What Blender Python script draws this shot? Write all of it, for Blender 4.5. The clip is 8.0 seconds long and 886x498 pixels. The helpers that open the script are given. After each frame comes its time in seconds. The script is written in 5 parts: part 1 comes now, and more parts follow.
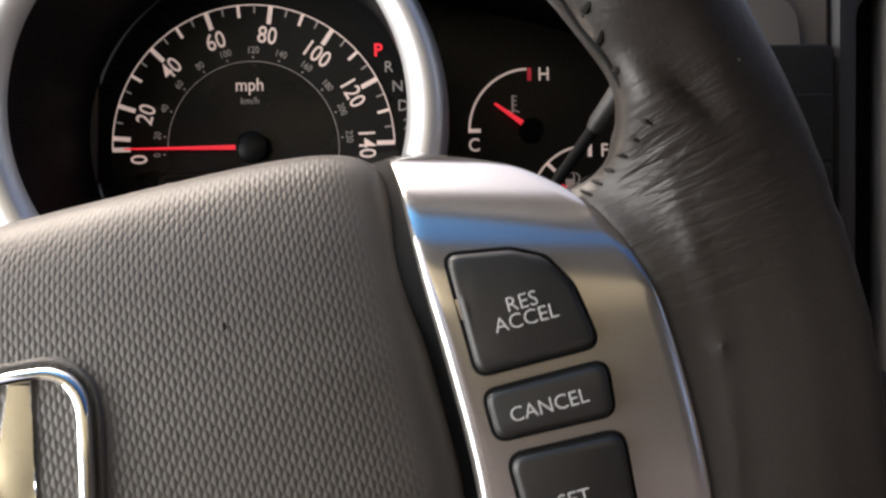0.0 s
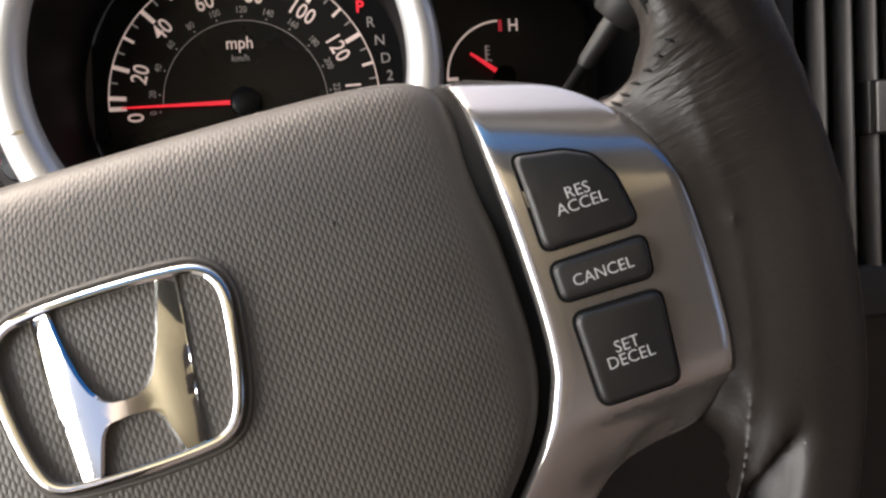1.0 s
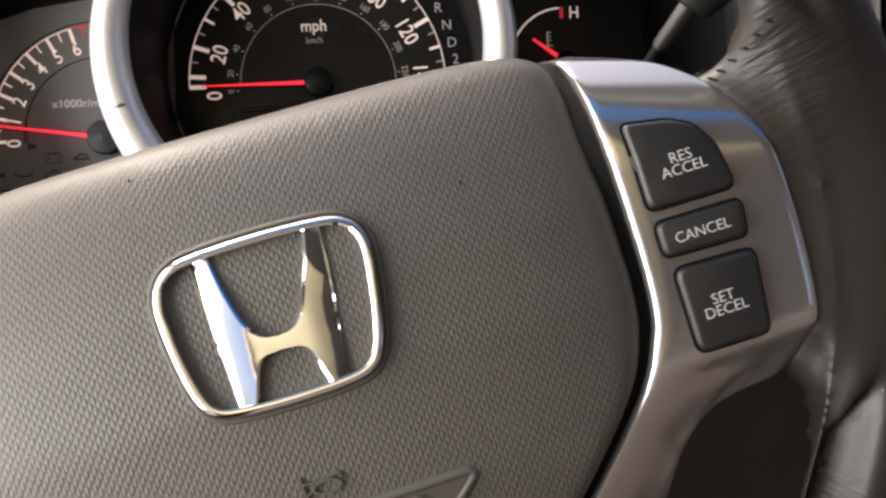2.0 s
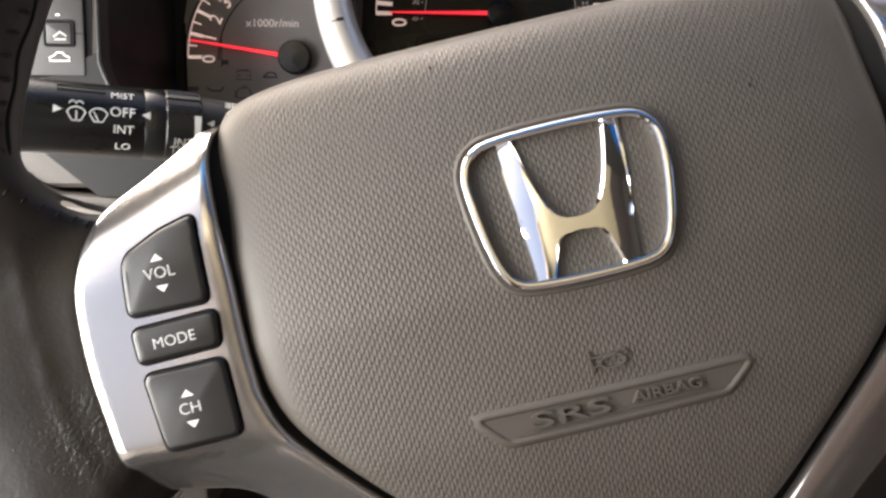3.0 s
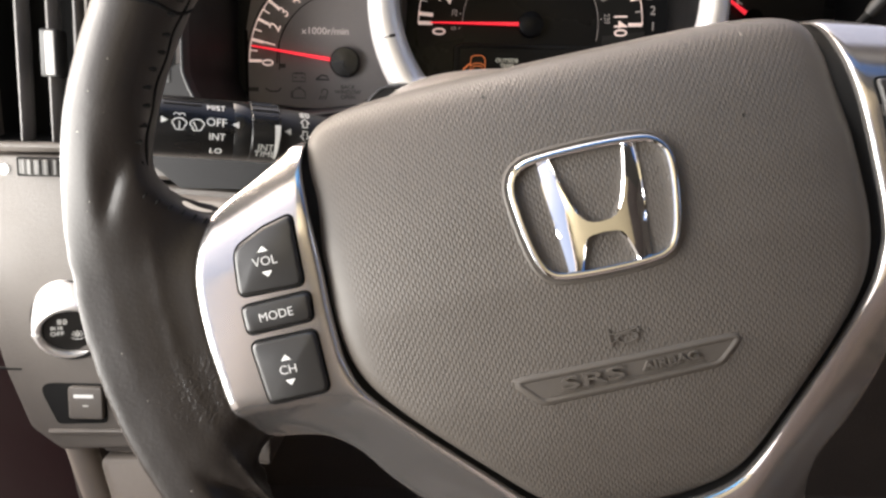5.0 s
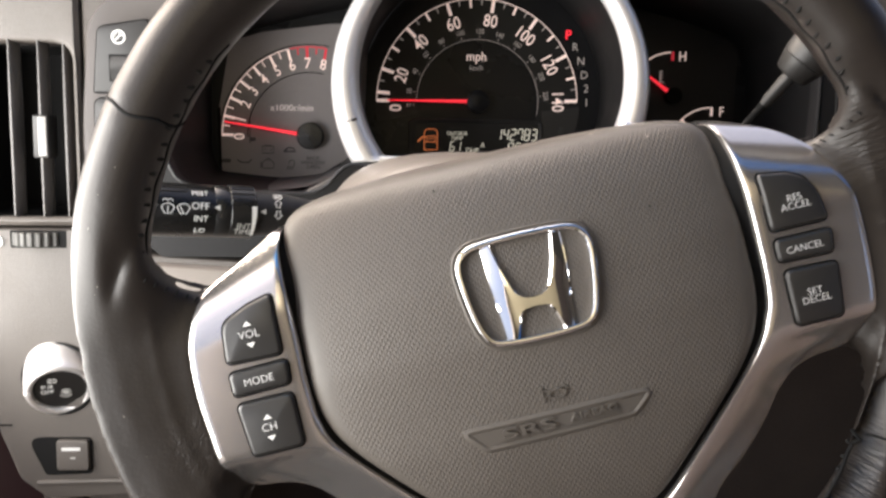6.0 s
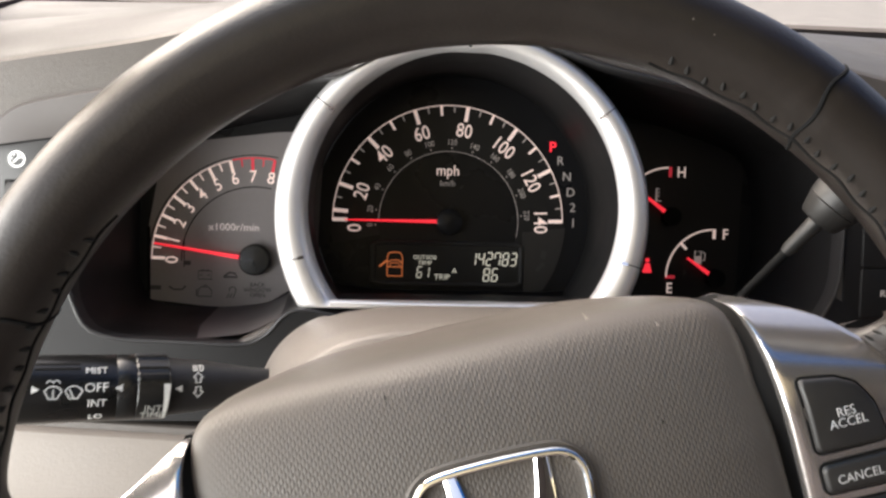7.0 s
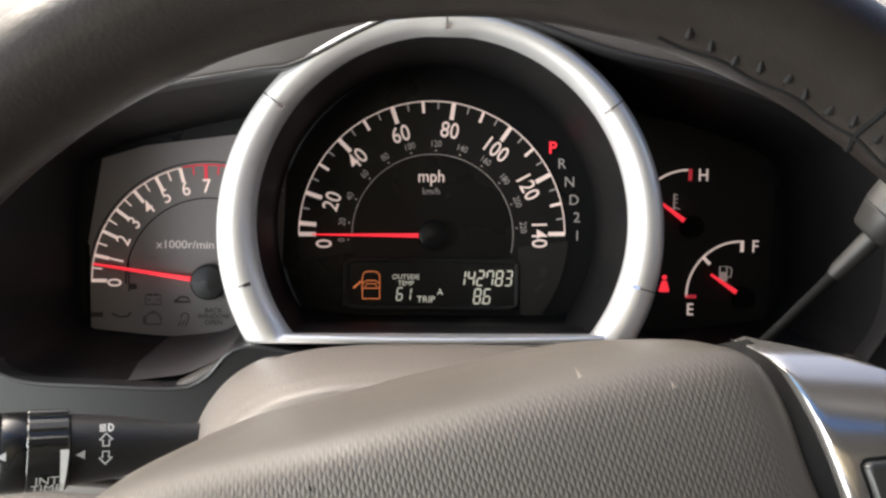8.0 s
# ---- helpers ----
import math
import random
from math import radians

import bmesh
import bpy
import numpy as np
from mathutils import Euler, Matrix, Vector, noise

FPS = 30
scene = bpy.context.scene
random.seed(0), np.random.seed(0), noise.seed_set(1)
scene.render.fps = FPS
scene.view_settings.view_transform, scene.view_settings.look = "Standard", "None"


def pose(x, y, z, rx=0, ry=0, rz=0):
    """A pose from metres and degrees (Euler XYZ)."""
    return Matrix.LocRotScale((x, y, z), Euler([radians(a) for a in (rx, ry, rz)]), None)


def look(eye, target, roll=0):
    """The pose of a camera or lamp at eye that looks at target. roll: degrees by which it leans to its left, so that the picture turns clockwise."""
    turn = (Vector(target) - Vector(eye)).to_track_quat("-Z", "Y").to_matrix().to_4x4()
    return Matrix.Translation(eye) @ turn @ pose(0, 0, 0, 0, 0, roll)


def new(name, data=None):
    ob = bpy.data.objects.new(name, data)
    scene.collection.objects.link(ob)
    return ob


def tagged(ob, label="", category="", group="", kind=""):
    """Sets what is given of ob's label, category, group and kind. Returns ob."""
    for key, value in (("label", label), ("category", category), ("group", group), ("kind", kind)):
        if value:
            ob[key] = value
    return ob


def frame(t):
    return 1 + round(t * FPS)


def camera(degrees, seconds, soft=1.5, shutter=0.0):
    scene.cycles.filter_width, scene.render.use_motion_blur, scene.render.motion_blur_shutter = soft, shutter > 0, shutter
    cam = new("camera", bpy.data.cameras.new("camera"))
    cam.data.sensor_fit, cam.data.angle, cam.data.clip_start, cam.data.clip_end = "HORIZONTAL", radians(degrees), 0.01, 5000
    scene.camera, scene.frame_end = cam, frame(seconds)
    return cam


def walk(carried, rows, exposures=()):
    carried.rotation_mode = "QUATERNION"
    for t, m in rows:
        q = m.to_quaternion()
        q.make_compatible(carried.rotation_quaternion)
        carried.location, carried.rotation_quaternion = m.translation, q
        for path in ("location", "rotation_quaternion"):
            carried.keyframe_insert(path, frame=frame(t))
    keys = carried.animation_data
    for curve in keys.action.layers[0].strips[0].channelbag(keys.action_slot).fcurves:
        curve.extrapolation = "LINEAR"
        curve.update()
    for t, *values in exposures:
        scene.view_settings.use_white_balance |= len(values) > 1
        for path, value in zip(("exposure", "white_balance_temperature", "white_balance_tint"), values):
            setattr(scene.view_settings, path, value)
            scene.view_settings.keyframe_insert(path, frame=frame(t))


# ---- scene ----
cam = camera(57.0, 8.0, 2.5, 0.25)
ROWS = [
    (0.0, 0.0998, -0.1316, 0.8013, 69.22, 1.04, 0.09),
    (0.5, 0.0754, -0.1530, 0.7995, 67.62, 2.19, -5.22),
    (1.0, 0.0616, -0.1704, 0.7998, 67.04, 1.70, -6.37),
    (2.3, 0.0088, -0.2009, 0.7991, 66.20, 0.45, -4.32),
    (2.5, -0.0096, -0.2075, 0.7979, 65.71, 0.12, -3.21),
    (3.0, -0.0355, -0.2082, 0.7843, 64.54, -0.66, -0.58),
    (3.5, -0.0443, -0.2058, 0.7809, 63.25, -0.76, 1.06),
    (4.0, -0.0477, -0.2087, 0.7850, 62.74, -0.75, 1.80),
    (5.3, -0.0496, -0.2776, 0.8240, 62.78, -1.10, -0.11),
    (5.5, -0.0458, -0.2899, 0.8298, 63.23, -1.13, -0.55),
    (6.0, -0.0497, -0.2942, 0.8540, 64.96, -1.59, -2.48),
    (6.5, -0.0443, -0.2507, 0.8732, 67.43, -2.65, -3.67),
    (7.0, -0.0390, -0.2015, 0.8751, 68.24, -2.68, -3.72),
    (7.5, -0.0171, -0.1596, 0.8676, 68.36, -1.92, -3.30),
    (8.0, -0.0147, -0.1366, 0.8609, 68.05, -1.65, -2.62),
]
EXPOSURE = [(0.0, 1.68, 6450, 9), (1.0, 1.72, 6550, 9), (2.5, 1.96, 6600, 9), (4.0, 1.98, 6700, 9), (5.5, 2.10, 6600, 10), (6.5, 1.88, 6550, 9), (7.0, 1.92, 6480, 8), (8.0, 1.95, 6300, 5)]
walk(cam, [(t, pose(x, y, z, rx, ry, rz)) for t, x, y, z, rx, ry, rz in ROWS], EXPOSURE)

# ---- world and light ----
world = bpy.data.worlds.new("sky")
scene.world = world
world.use_nodes = True
wn = world.node_tree.nodes
sky = wn.new("ShaderNodeTexSky")
sky.sky_type, sky.sun_disc = "NISHITA", False
sky.sun_elevation, sky.sun_rotation = radians(43), radians(-55)
sky.air_density, sky.dust_density, sky.ozone_density = 0.5, 9.5, 0.3
world.node_tree.links.new(sky.outputs[0], wn["Background"].inputs[0])
wn["Background"].inputs[1].default_value = 0.15
sun_lamp = bpy.data.lights.new("sun", "SUN")
sun_lamp.energy, sun_lamp.angle, sun_lamp.color = 0.1, radians(80), (1.0, 0.96, 0.91)
sun = new("sun", sun_lamp)
sun.matrix_world = look((-0.60 * 8, 0.42 * 8, 0.68 * 8), (0, 0, 0))

# daylight through the driver's open door
door_lamp = bpy.data.lights.new("door_daylight", "AREA")
door_lamp.shape, door_lamp.size, door_lamp.size_y, door_lamp.energy, door_lamp.color = "RECTANGLE", 0.52, 0.44, 3.7, (1.0, 0.985, 0.96)
door_light = new("door_daylight", door_lamp)
door_light.matrix_world = look((-0.45, -0.12, 0.78), (0.45, -0.12, 1.30))
# added fill lamp at the door opening's rear, tilted up to brighten the ceiling
rear_lamp = bpy.data.lights.new("rear_ceiling_fill", "AREA")
rear_lamp.shape, rear_lamp.size, rear_lamp.size_y, rear_lamp.energy, rear_lamp.color = "RECTANGLE", 0.40, 0.50, 2.3, (1.0, 0.985, 0.96)
rear_light = new("rear_ceiling_fill", rear_lamp)
rear_light.matrix_world = look((-0.45, -0.84, 0.98), (0.05, -1.40, 1.75))
# ---- materials ----
def material(name, colour, rough=0.5, metal=0.0, spec=0.5, vary=0.12, scale=60.0, bump=0.0, bump_scale=400.0, rough_vary=0.1, emit=0.0):
    """A plain surface with colour variation at two scales, uneven gloss and a fine relief."""
    m = bpy.data.materials.new(name)
    m.use_nodes = True
    nt = m.node_tree
    n, l = nt.nodes, nt.links
    b = n["Principled BSDF"]
    b.inputs["Metallic"].default_value = metal
    b.inputs["Specular IOR Level"].default_value = spec
    tc = n.new("ShaderNodeTexCoord")
    big, small = n.new("ShaderNodeTexNoise"), n.new("ShaderNodeTexNoise")
    big.inputs["Scale"].default_value, small.inputs["Scale"].default_value = scale * 0.25, scale * 6
    big.inputs["Detail"].default_value = 5
    for t in (big, small):
        l.new(tc.outputs["Object"], t.inputs["Vector"])
    add = n.new("ShaderNodeMath")
    add.operation = "MULTIPLY_ADD"
    add.inputs[1].default_value = 0.5
    l.new(small.outputs["Fac"], add.inputs[0])
    l.new(big.outputs["Fac"], add.inputs[2])
    ramp = n.new("ShaderNodeMapRange")
    ramp.inputs["From Min"].default_value, ramp.inputs["From Max"].default_value = 0.4, 1.1
    ramp.inputs["To Min"].default_value, ramp.inputs["To Max"].default_value = 1 - vary, 1 + vary
    l.new(add.outputs[0], ramp.inputs["Value"])
    mul = n.new("ShaderNodeVectorMath")
    mul.operation = "SCALE"
    mul.inputs[0].default_value = colour
    l.new(ramp.outputs[0], mul.inputs["Scale"])
    l.new(mul.outputs[0], b.inputs["Base Color"])
    rr = n.new("ShaderNodeMapRange")
    rr.inputs["From Min"].default_value, rr.inputs["From Max"].default_value = 0.3, 0.7
    rr.inputs["To Min"].default_value, rr.inputs["To Max"].default_value = max(0.02, rough - rough_vary), min(1, rough + rough_vary)
    l.new(big.outputs["Fac"], rr.inputs["Value"])
    l.new(rr.outputs[0], b.inputs["Roughness"])
    if bump:
        grain = n.new("ShaderNodeTexNoise")
        grain.inputs["Scale"].default_value, grain.inputs["Detail"].default_value = bump_scale, 3
        l.new(tc.outputs["Object"], grain.inputs["Vector"])
        bn = n.new("ShaderNodeBump")
        bn.inputs["Strength"].default_value, bn.inputs["Distance"].default_value = bump, 0.0006
        l.new(grain.outputs["Fac"], bn.inputs["Height"])
        l.new(bn.outputs[0], b.inputs["Normal"])
    if emit:
        b.inputs["Emission Color"].default_value = (*colour, 1)
        b.inputs["Emission Strength"].default_value = emit
    return m


def math_node(nt, op, a, b=None):
    q = nt.nodes.new("ShaderNodeMath")
    q.operation = op
    for i, v in enumerate((a, b)):
        if v is None:
            continue
        if isinstance(v, (int, float)):
            q.inputs[i].default_value = v
        else:
            nt.links.new(v, q.inputs[i])
    return q.outputs[0]


def emboss(m, pitch_x, pitch_y, depth, strength=1.0, power=1.0, field=None, dashes=False):
    """Adds a regular moulded grain of staggered beads, in the local x and y, to a material's relief."""
    nt = m.node_tree
    tc = nt.nodes.new("ShaderNodeTexCoord")
    sep = nt.nodes.new("ShaderNodeSeparateXYZ")
    nt.links.new(tc.outputs["Object"], sep.inputs[0])
    kx, ky = math.pi / pitch_x, math.pi / pitch_y
    if dashes:
        u = math_node(nt, "DIVIDE", sep.outputs["X"], pitch_x)
        odd = math_node(nt, "MULTIPLY", math_node(nt, "FLOORED_MODULO", math_node(nt, "FLOOR", u), 2.0), 0.5)
        v = math_node(nt, "ADD", math_node(nt, "DIVIDE", sep.outputs["Y"], pitch_y), odd)
        du = math_node(nt, "MULTIPLY", math_node(nt, "SUBTRACT", math_node(nt, "FRACT", u), 0.5), 1.9)
        dv = math_node(nt, "MULTIPLY", math_node(nt, "SUBTRACT", math_node(nt, "FRACT", v), 0.5), 2.3)
        rad = math_node(nt, "ADD", math_node(nt, "POWER", math_node(nt, "ABSOLUTE", du), 2.0), math_node(nt, "POWER", math_node(nt, "ABSOLUTE", dv), 2.6))
        bead = math_node(nt, "MAXIMUM", math_node(nt, "SUBTRACT", 1.0, rad), 0.0)
        h = math_node(nt, "POWER", bead, power)
    else:
        px = math_node(nt, "MULTIPLY", sep.outputs["X"], kx)
        py = math_node(nt, "MULTIPLY", sep.outputs["Y"], ky)
        a = math_node(nt, "SINE", math_node(nt, "ADD", px, py))
        b = math_node(nt, "SINE", math_node(nt, "SUBTRACT", px, py))
        h = math_node(nt, "ABSOLUTE", math_node(nt, "MULTIPLY", a, b))
        h = math_node(nt, "POWER", h, power)
    if field:
        out = math_node(nt, "ABSOLUTE", sep.outputs["X"])
        for socket, lo, hi in ((out, field[0] - 0.012, field[0] + 0.002), (sep.outputs["Y"], field[1] - 0.010, field[1] + 0.002)):
            fade = nt.nodes.new("ShaderNodeMapRange")
            fade.interpolation_type = "SMOOTHSTEP"
            fade.inputs["From Min"].default_value, fade.inputs["From Max"].default_value = lo, hi
            fade.inputs["To Min"].default_value, fade.inputs["To Max"].default_value = 1.0, 0.0
            nt.links.new(socket, fade.inputs["Value"])
            h = math_node(nt, "MULTIPLY", h, fade.outputs[0])
    bn = nt.nodes.new("ShaderNodeBump")
    bn.inputs["Strength"].default_value, bn.inputs["Distance"].default_value = strength, depth
    nt.links.new(h, bn.inputs["Height"])
    bsdf = nt.nodes["Principled BSDF"]
    if bsdf.inputs["Normal"].links:
        nt.links.new(bsdf.inputs["Normal"].links[0].from_socket, bn.inputs["Normal"])
    nt.links.new(bn.outputs[0], bsdf.inputs["Normal"])
    return m


def wrinkle(m, spots, depth, strength):
    """Adds creases that run across the wheel's rim, gathered round some spots given as (x, y, reach, side: 1 right, -1 left, 0 both; weight)."""
    nt = m.node_tree
    tc, sep = nt.nodes.new("ShaderNodeTexCoord"), nt.nodes.new("ShaderNodeSeparateXYZ")
    nt.links.new(tc.outputs["Object"], sep.inputs[0])
    x, y, z = sep.outputs[0], sep.outputs[1], sep.outputs[2]
    ax = math_node(nt, "ABSOLUTE", x)
    near = {1: x, 0: ax, -1: math_node(nt, "MULTIPLY", x, -1.0)}
    along = math_node(nt, "MULTIPLY", math_node(nt, "ARCTAN2", y, ax), 0.169 * 520)
    out = math_node(nt, "SQRT", math_node(nt, "ADD", math_node(nt, "MULTIPLY", x, x), math_node(nt, "MULTIPLY", y, y)))
    comb = nt.nodes.new("ShaderNodeCombineXYZ")
    for i, v in enumerate((along, math_node(nt, "MULTIPLY", out, 95.0), math_node(nt, "MULTIPLY", math_node(nt, "ADD", z, math_node(nt, "MULTIPLY", math_node(nt, "SIGN", x), 0.3)), 95.0))):
        nt.links.new(v, comb.inputs[i])
    crease = nt.nodes.new("ShaderNodeTexNoise")
    crease.inputs["Scale"].default_value, crease.inputs["Detail"].default_value, crease.inputs["Distortion"].default_value = 1.0, 2.5, 0.6
    nt.links.new(comb.outputs[0], crease.inputs["Vector"])
    total = None
    for cx, cy, reach, flank, weight in spots:
        dx, dy = math_node(nt, "SUBTRACT", near[flank], cx), math_node(nt, "SUBTRACT", y, cy)
        far = math_node(nt, "SQRT", math_node(nt, "ADD", math_node(nt, "MULTIPLY", dx, dx), math_node(nt, "MULTIPLY", dy, dy)))
        fade = nt.nodes.new("ShaderNodeMapRange")
        fade.interpolation_type = "SMOOTHSTEP"
        fade.inputs["From Min"].default_value, fade.inputs["From Max"].default_value = reach * 0.25, reach
        fade.inputs["To Min"].default_value, fade.inputs["To Max"].default_value = weight, 0.0
        nt.links.new(far, fade.inputs["Value"])
        total = fade.outputs[0] if total is None else math_node(nt, "MAXIMUM", total, fade.outputs[0])
    bn = nt.nodes.new("ShaderNodeBump")
    bn.inputs["Strength"].default_value, bn.inputs["Distance"].default_value = strength, depth
    nt.links.new(math_node(nt, "MULTIPLY", crease.outputs["Fac"], total), bn.inputs["Height"])
    bsdf = nt.nodes["Principled BSDF"]
    nt.links.new(bsdf.inputs["Normal"].links[0].from_socket, bn.inputs["Normal"])
    nt.links.new(bn.outputs[0], bsdf.inputs["Normal"])
    return m


def crackle(m, cx, cy, reach, scale, depth):
    """Adds fine cracks in all directions round one spot of the wheel."""
    nt = m.node_tree
    tc, gap, cells = nt.nodes.new("ShaderNodeTexCoord"), nt.nodes.new("ShaderNodeVectorMath"), nt.nodes.new("ShaderNodeTexNoise")
    gap.operation = "DISTANCE"
    gap.inputs[1].default_value = (cx, cy, 0.0)
    cells.inputs["Scale"].default_value, cells.inputs["Detail"].default_value, cells.inputs["Distortion"].default_value = scale, 2.0, 1.5
    nt.links.new(tc.outputs["Object"], gap.inputs[0])
    nt.links.new(tc.outputs["Object"], cells.inputs["Vector"])
    fade, bn = nt.nodes.new("ShaderNodeMapRange"), nt.nodes.new("ShaderNodeBump")
    fade.interpolation_type = "SMOOTHSTEP"
    fade.inputs["From Min"].default_value, fade.inputs["From Max"].default_value = reach * 0.2, reach
    fade.inputs["To Min"].default_value, fade.inputs["To Max"].default_value = 1.0, 0.12
    nt.links.new(gap.outputs["Value"], fade.inputs["Value"])
    bn.inputs["Strength"].default_value, bn.inputs["Distance"].default_value = 0.7, depth
    nt.links.new(math_node(nt, "MULTIPLY", cells.outputs["Fac"], fade.outputs[0]), bn.inputs["Height"])
    bsdf = nt.nodes["Principled BSDF"]
    nt.links.new(bsdf.inputs["Normal"].links[0].from_socket, bn.inputs["Normal"])
    nt.links.new(bn.outputs[0], bsdf.inputs["Normal"])
    return m


PAD = emboss(material("moulded_taupe_vinyl", (0.074, 0.0655, 0.057), 0.5, spec=0.36, vary=0.08, bump=0.05, bump_scale=1500), 0.00112, 0.0029, 0.0005, 0.40, 0.8, (0.0905, 0.0550), True)
PAD_PLAIN = material("smooth_taupe_vinyl", (0.070, 0.062, 0.054), 0.5, spec=0.4, vary=0.06, bump=0.2, bump_scale=1200)
LEATHER = crackle(wrinkle(material("black_leather", (0.0150, 0.0122, 0.0104), 0.41, spec=0.34, vary=0.25, scale=40, bump=0.15, bump_scale=800, rough_vary=0.08), ((0.158, 0.024, 0.034, 1, 1.0), (0.112, -0.118, 0.048, 1, 2.2)), 0.0007, 0.8), -0.144, -0.034, 0.024, 480, 0.0005)
THREAD = material("black_thread", (0.008, 0.0075, 0.007), 0.75, spec=0.2)
SILVER = material("satin_silver_paint", (0.56, 0.535, 0.52), 0.19, metal=0.92, vary=0.015, scale=20, rough_vary=0.01)
BUTTON = material("soft_black_plastic", (0.015, 0.0145, 0.014), 0.40, vary=0.15, bump=0.08, bump_scale=1800)
GAP = material("dark_gap", (0.007, 0.007, 0.007), 0.8, spec=0.1)
INK = material("white_print", (0.62, 0.62, 0.60), 0.5, vary=0.03)
INK_KEY = material("dull_white_print", (0.50, 0.50, 0.49), 0.5, vary=0.03)
INK_MID = material("mid_grey_print", (0.34, 0.34, 0.32), 0.5, vary=0.03)
INK_DIM = material("grey_print", (0.035, 0.034, 0.033), 0.6, vary=0.05)
CHROME = material("chrome", (0.82, 0.82, 0.82), 0.07, metal=1.0, vary=0.02, rough_vary=0.03)
SATIN = material("satin_aluminium_plastic", (0.76, 0.745, 0.735), 0.40, metal=0.78, vary=0.015, scale=20, rough_vary=0.01)
DIAL = material("black_dial", (0.010, 0.010, 0.011), 0.3, spec=0.2, vary=0.1)
DIAL_GREY = material("grey_dial", (0.175, 0.158, 0.156), 0.45, vary=0.08)
DIAL_SILL = material("grey_sill", (0.060, 0.054, 0.053), 0.5, vary=0.08)
DIAL_SIDE = material("faint_grey_dial", (0.020, 0.019, 0.0185), 0.45, vary=0.1)
GLOW_MID = material("backlit_grey_print", (0.6, 0.52, 0.5), 0.5, vary=0.0, emit=0.10)
DIAL_DARK = material("charcoal_dial", (0.015, 0.0145, 0.0145), 0.4, spec=0.25, vary=0.1)
PIT = material("deep_black_plastic", (0.009, 0.0088, 0.009), 0.5, spec=0.2, vary=0.2, bump=0.1, bump_scale=900)
WELL = material("matt_black_plastic", (0.012, 0.0115, 0.012), 0.5, vary=0.2, bump=0.2, bump_scale=900)
GLOW = material("backlit_print", (0.85, 0.66, 0.60), 0.5, vary=0.0, emit=0.14)
GLOW_DIM = material("backlit_small_print", (0.35, 0.31, 0.29), 0.5, vary=0.0, emit=0.10)
RED = material("red_needle", (0.9, 0.03, 0.05), 0.4, vary=0.0, emit=0.26)
RED_DIM = material("red_print", (0.55, 0.03, 0.05), 0.5, vary=0.0, emit=0.14)
AMBER = material("amber_segment", (0.8, 0.22, 0.07), 0.5, vary=0.0, emit=0.15)
LCD = material("lcd_segment", (0.72, 0.68, 0.56), 0.5, vary=0.0, emit=0.16)
DASH = emboss(material("grained_grey_dash", (0.064, 0.055, 0.0475), 0.55, vary=0.08, bump=0.25, bump_scale=700), 0.0015, 0.0015, 0.0003, 0.35)
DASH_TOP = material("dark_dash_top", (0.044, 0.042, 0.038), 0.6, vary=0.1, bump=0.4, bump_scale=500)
FASCIA = material("smooth_grey_fascia", (0.078, 0.070, 0.066), 0.42, metal=0.1, vary=0.05, bump=0.06, bump_scale=1500)
TAUPE = material("light_taupe_plastic", (0.150, 0.130, 0.112), 0.52, vary=0.06, bump=0.25, bump_scale=900)
COLUMN = material("mid_taupe_plastic", (0.112, 0.098, 0.087), 0.52, vary=0.06, bump=0.25, bump_scale=900)
SLAT = material("grey_vent_plastic", (0.11, 0.103, 0.098), 0.38, vary=0.06)
SLIDER = material("dull_silver_plastic", (0.24, 0.23, 0.22), 0.5, metal=0.3, vary=0.05)
LEVER = material("dark_satin_plastic", (0.014, 0.0133, 0.0125), 0.5, vary=0.08, bump=0.05, bump_scale=1500)
STALK = material("gloss_black_plastic", (0.010, 0.010, 0.010), 0.28, vary=0.1, bump=0.05, bump_scale=1500)
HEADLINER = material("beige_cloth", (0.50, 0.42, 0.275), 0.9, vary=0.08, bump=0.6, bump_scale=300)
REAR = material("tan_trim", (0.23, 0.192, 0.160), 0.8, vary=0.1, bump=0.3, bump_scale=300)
PINK_CLOTH = material("pinkish_grey_cloth", (0.090, 0.073, 0.068), 0.85, vary=0.1, bump=0.3, bump_scale=300)
CARPET = material("dark_carpet", (0.050, 0.041, 0.035), 0.95, vary=0.3, bump=1.0, bump_scale=250)
PAINT = material("maroon_paint", (0.022, 0.005, 0.007), 0.5, spec=0.2, vary=0.05)
ASPHALT = material("pale_concrete", (0.15, 0.146, 0.138), 0.9, vary=0.3, scale=8)


# ---- building blocks ----
def part(name, bm, mat, parent=None, label="", smooth=True, kind="", sharp=35):
    """Links a bmesh as one mesh object, under a thing or a part."""
    me = bpy.data.meshes.new(name)
    bmesh.ops.recalc_face_normals(bm, faces=bm.faces)
    if smooth:
        for f in bm.faces:
            f.smooth = True
        for e in bm.edges:
            e.smooth = e.calc_face_angle(0) < radians(sharp)
    bm.to_mesh(me)
    bm.free()
    me.materials.append(mat)
    ob = new(name, me)
    if parent:
        ob.parent = parent
    return tagged(ob, label, kind=kind)


def thing(name, m, label, category, group="", kind=""):
    ob = new(name)
    ob.empty_display_size = 0.02
    ob.matrix_world = m
    return tagged(ob, label, category, group, kind)


def mm(pts):
    return [(x / 1000, y / 1000) for x, y in pts]


def mirror(pts):
    return [(-x, y) for x, y in reversed(pts)]


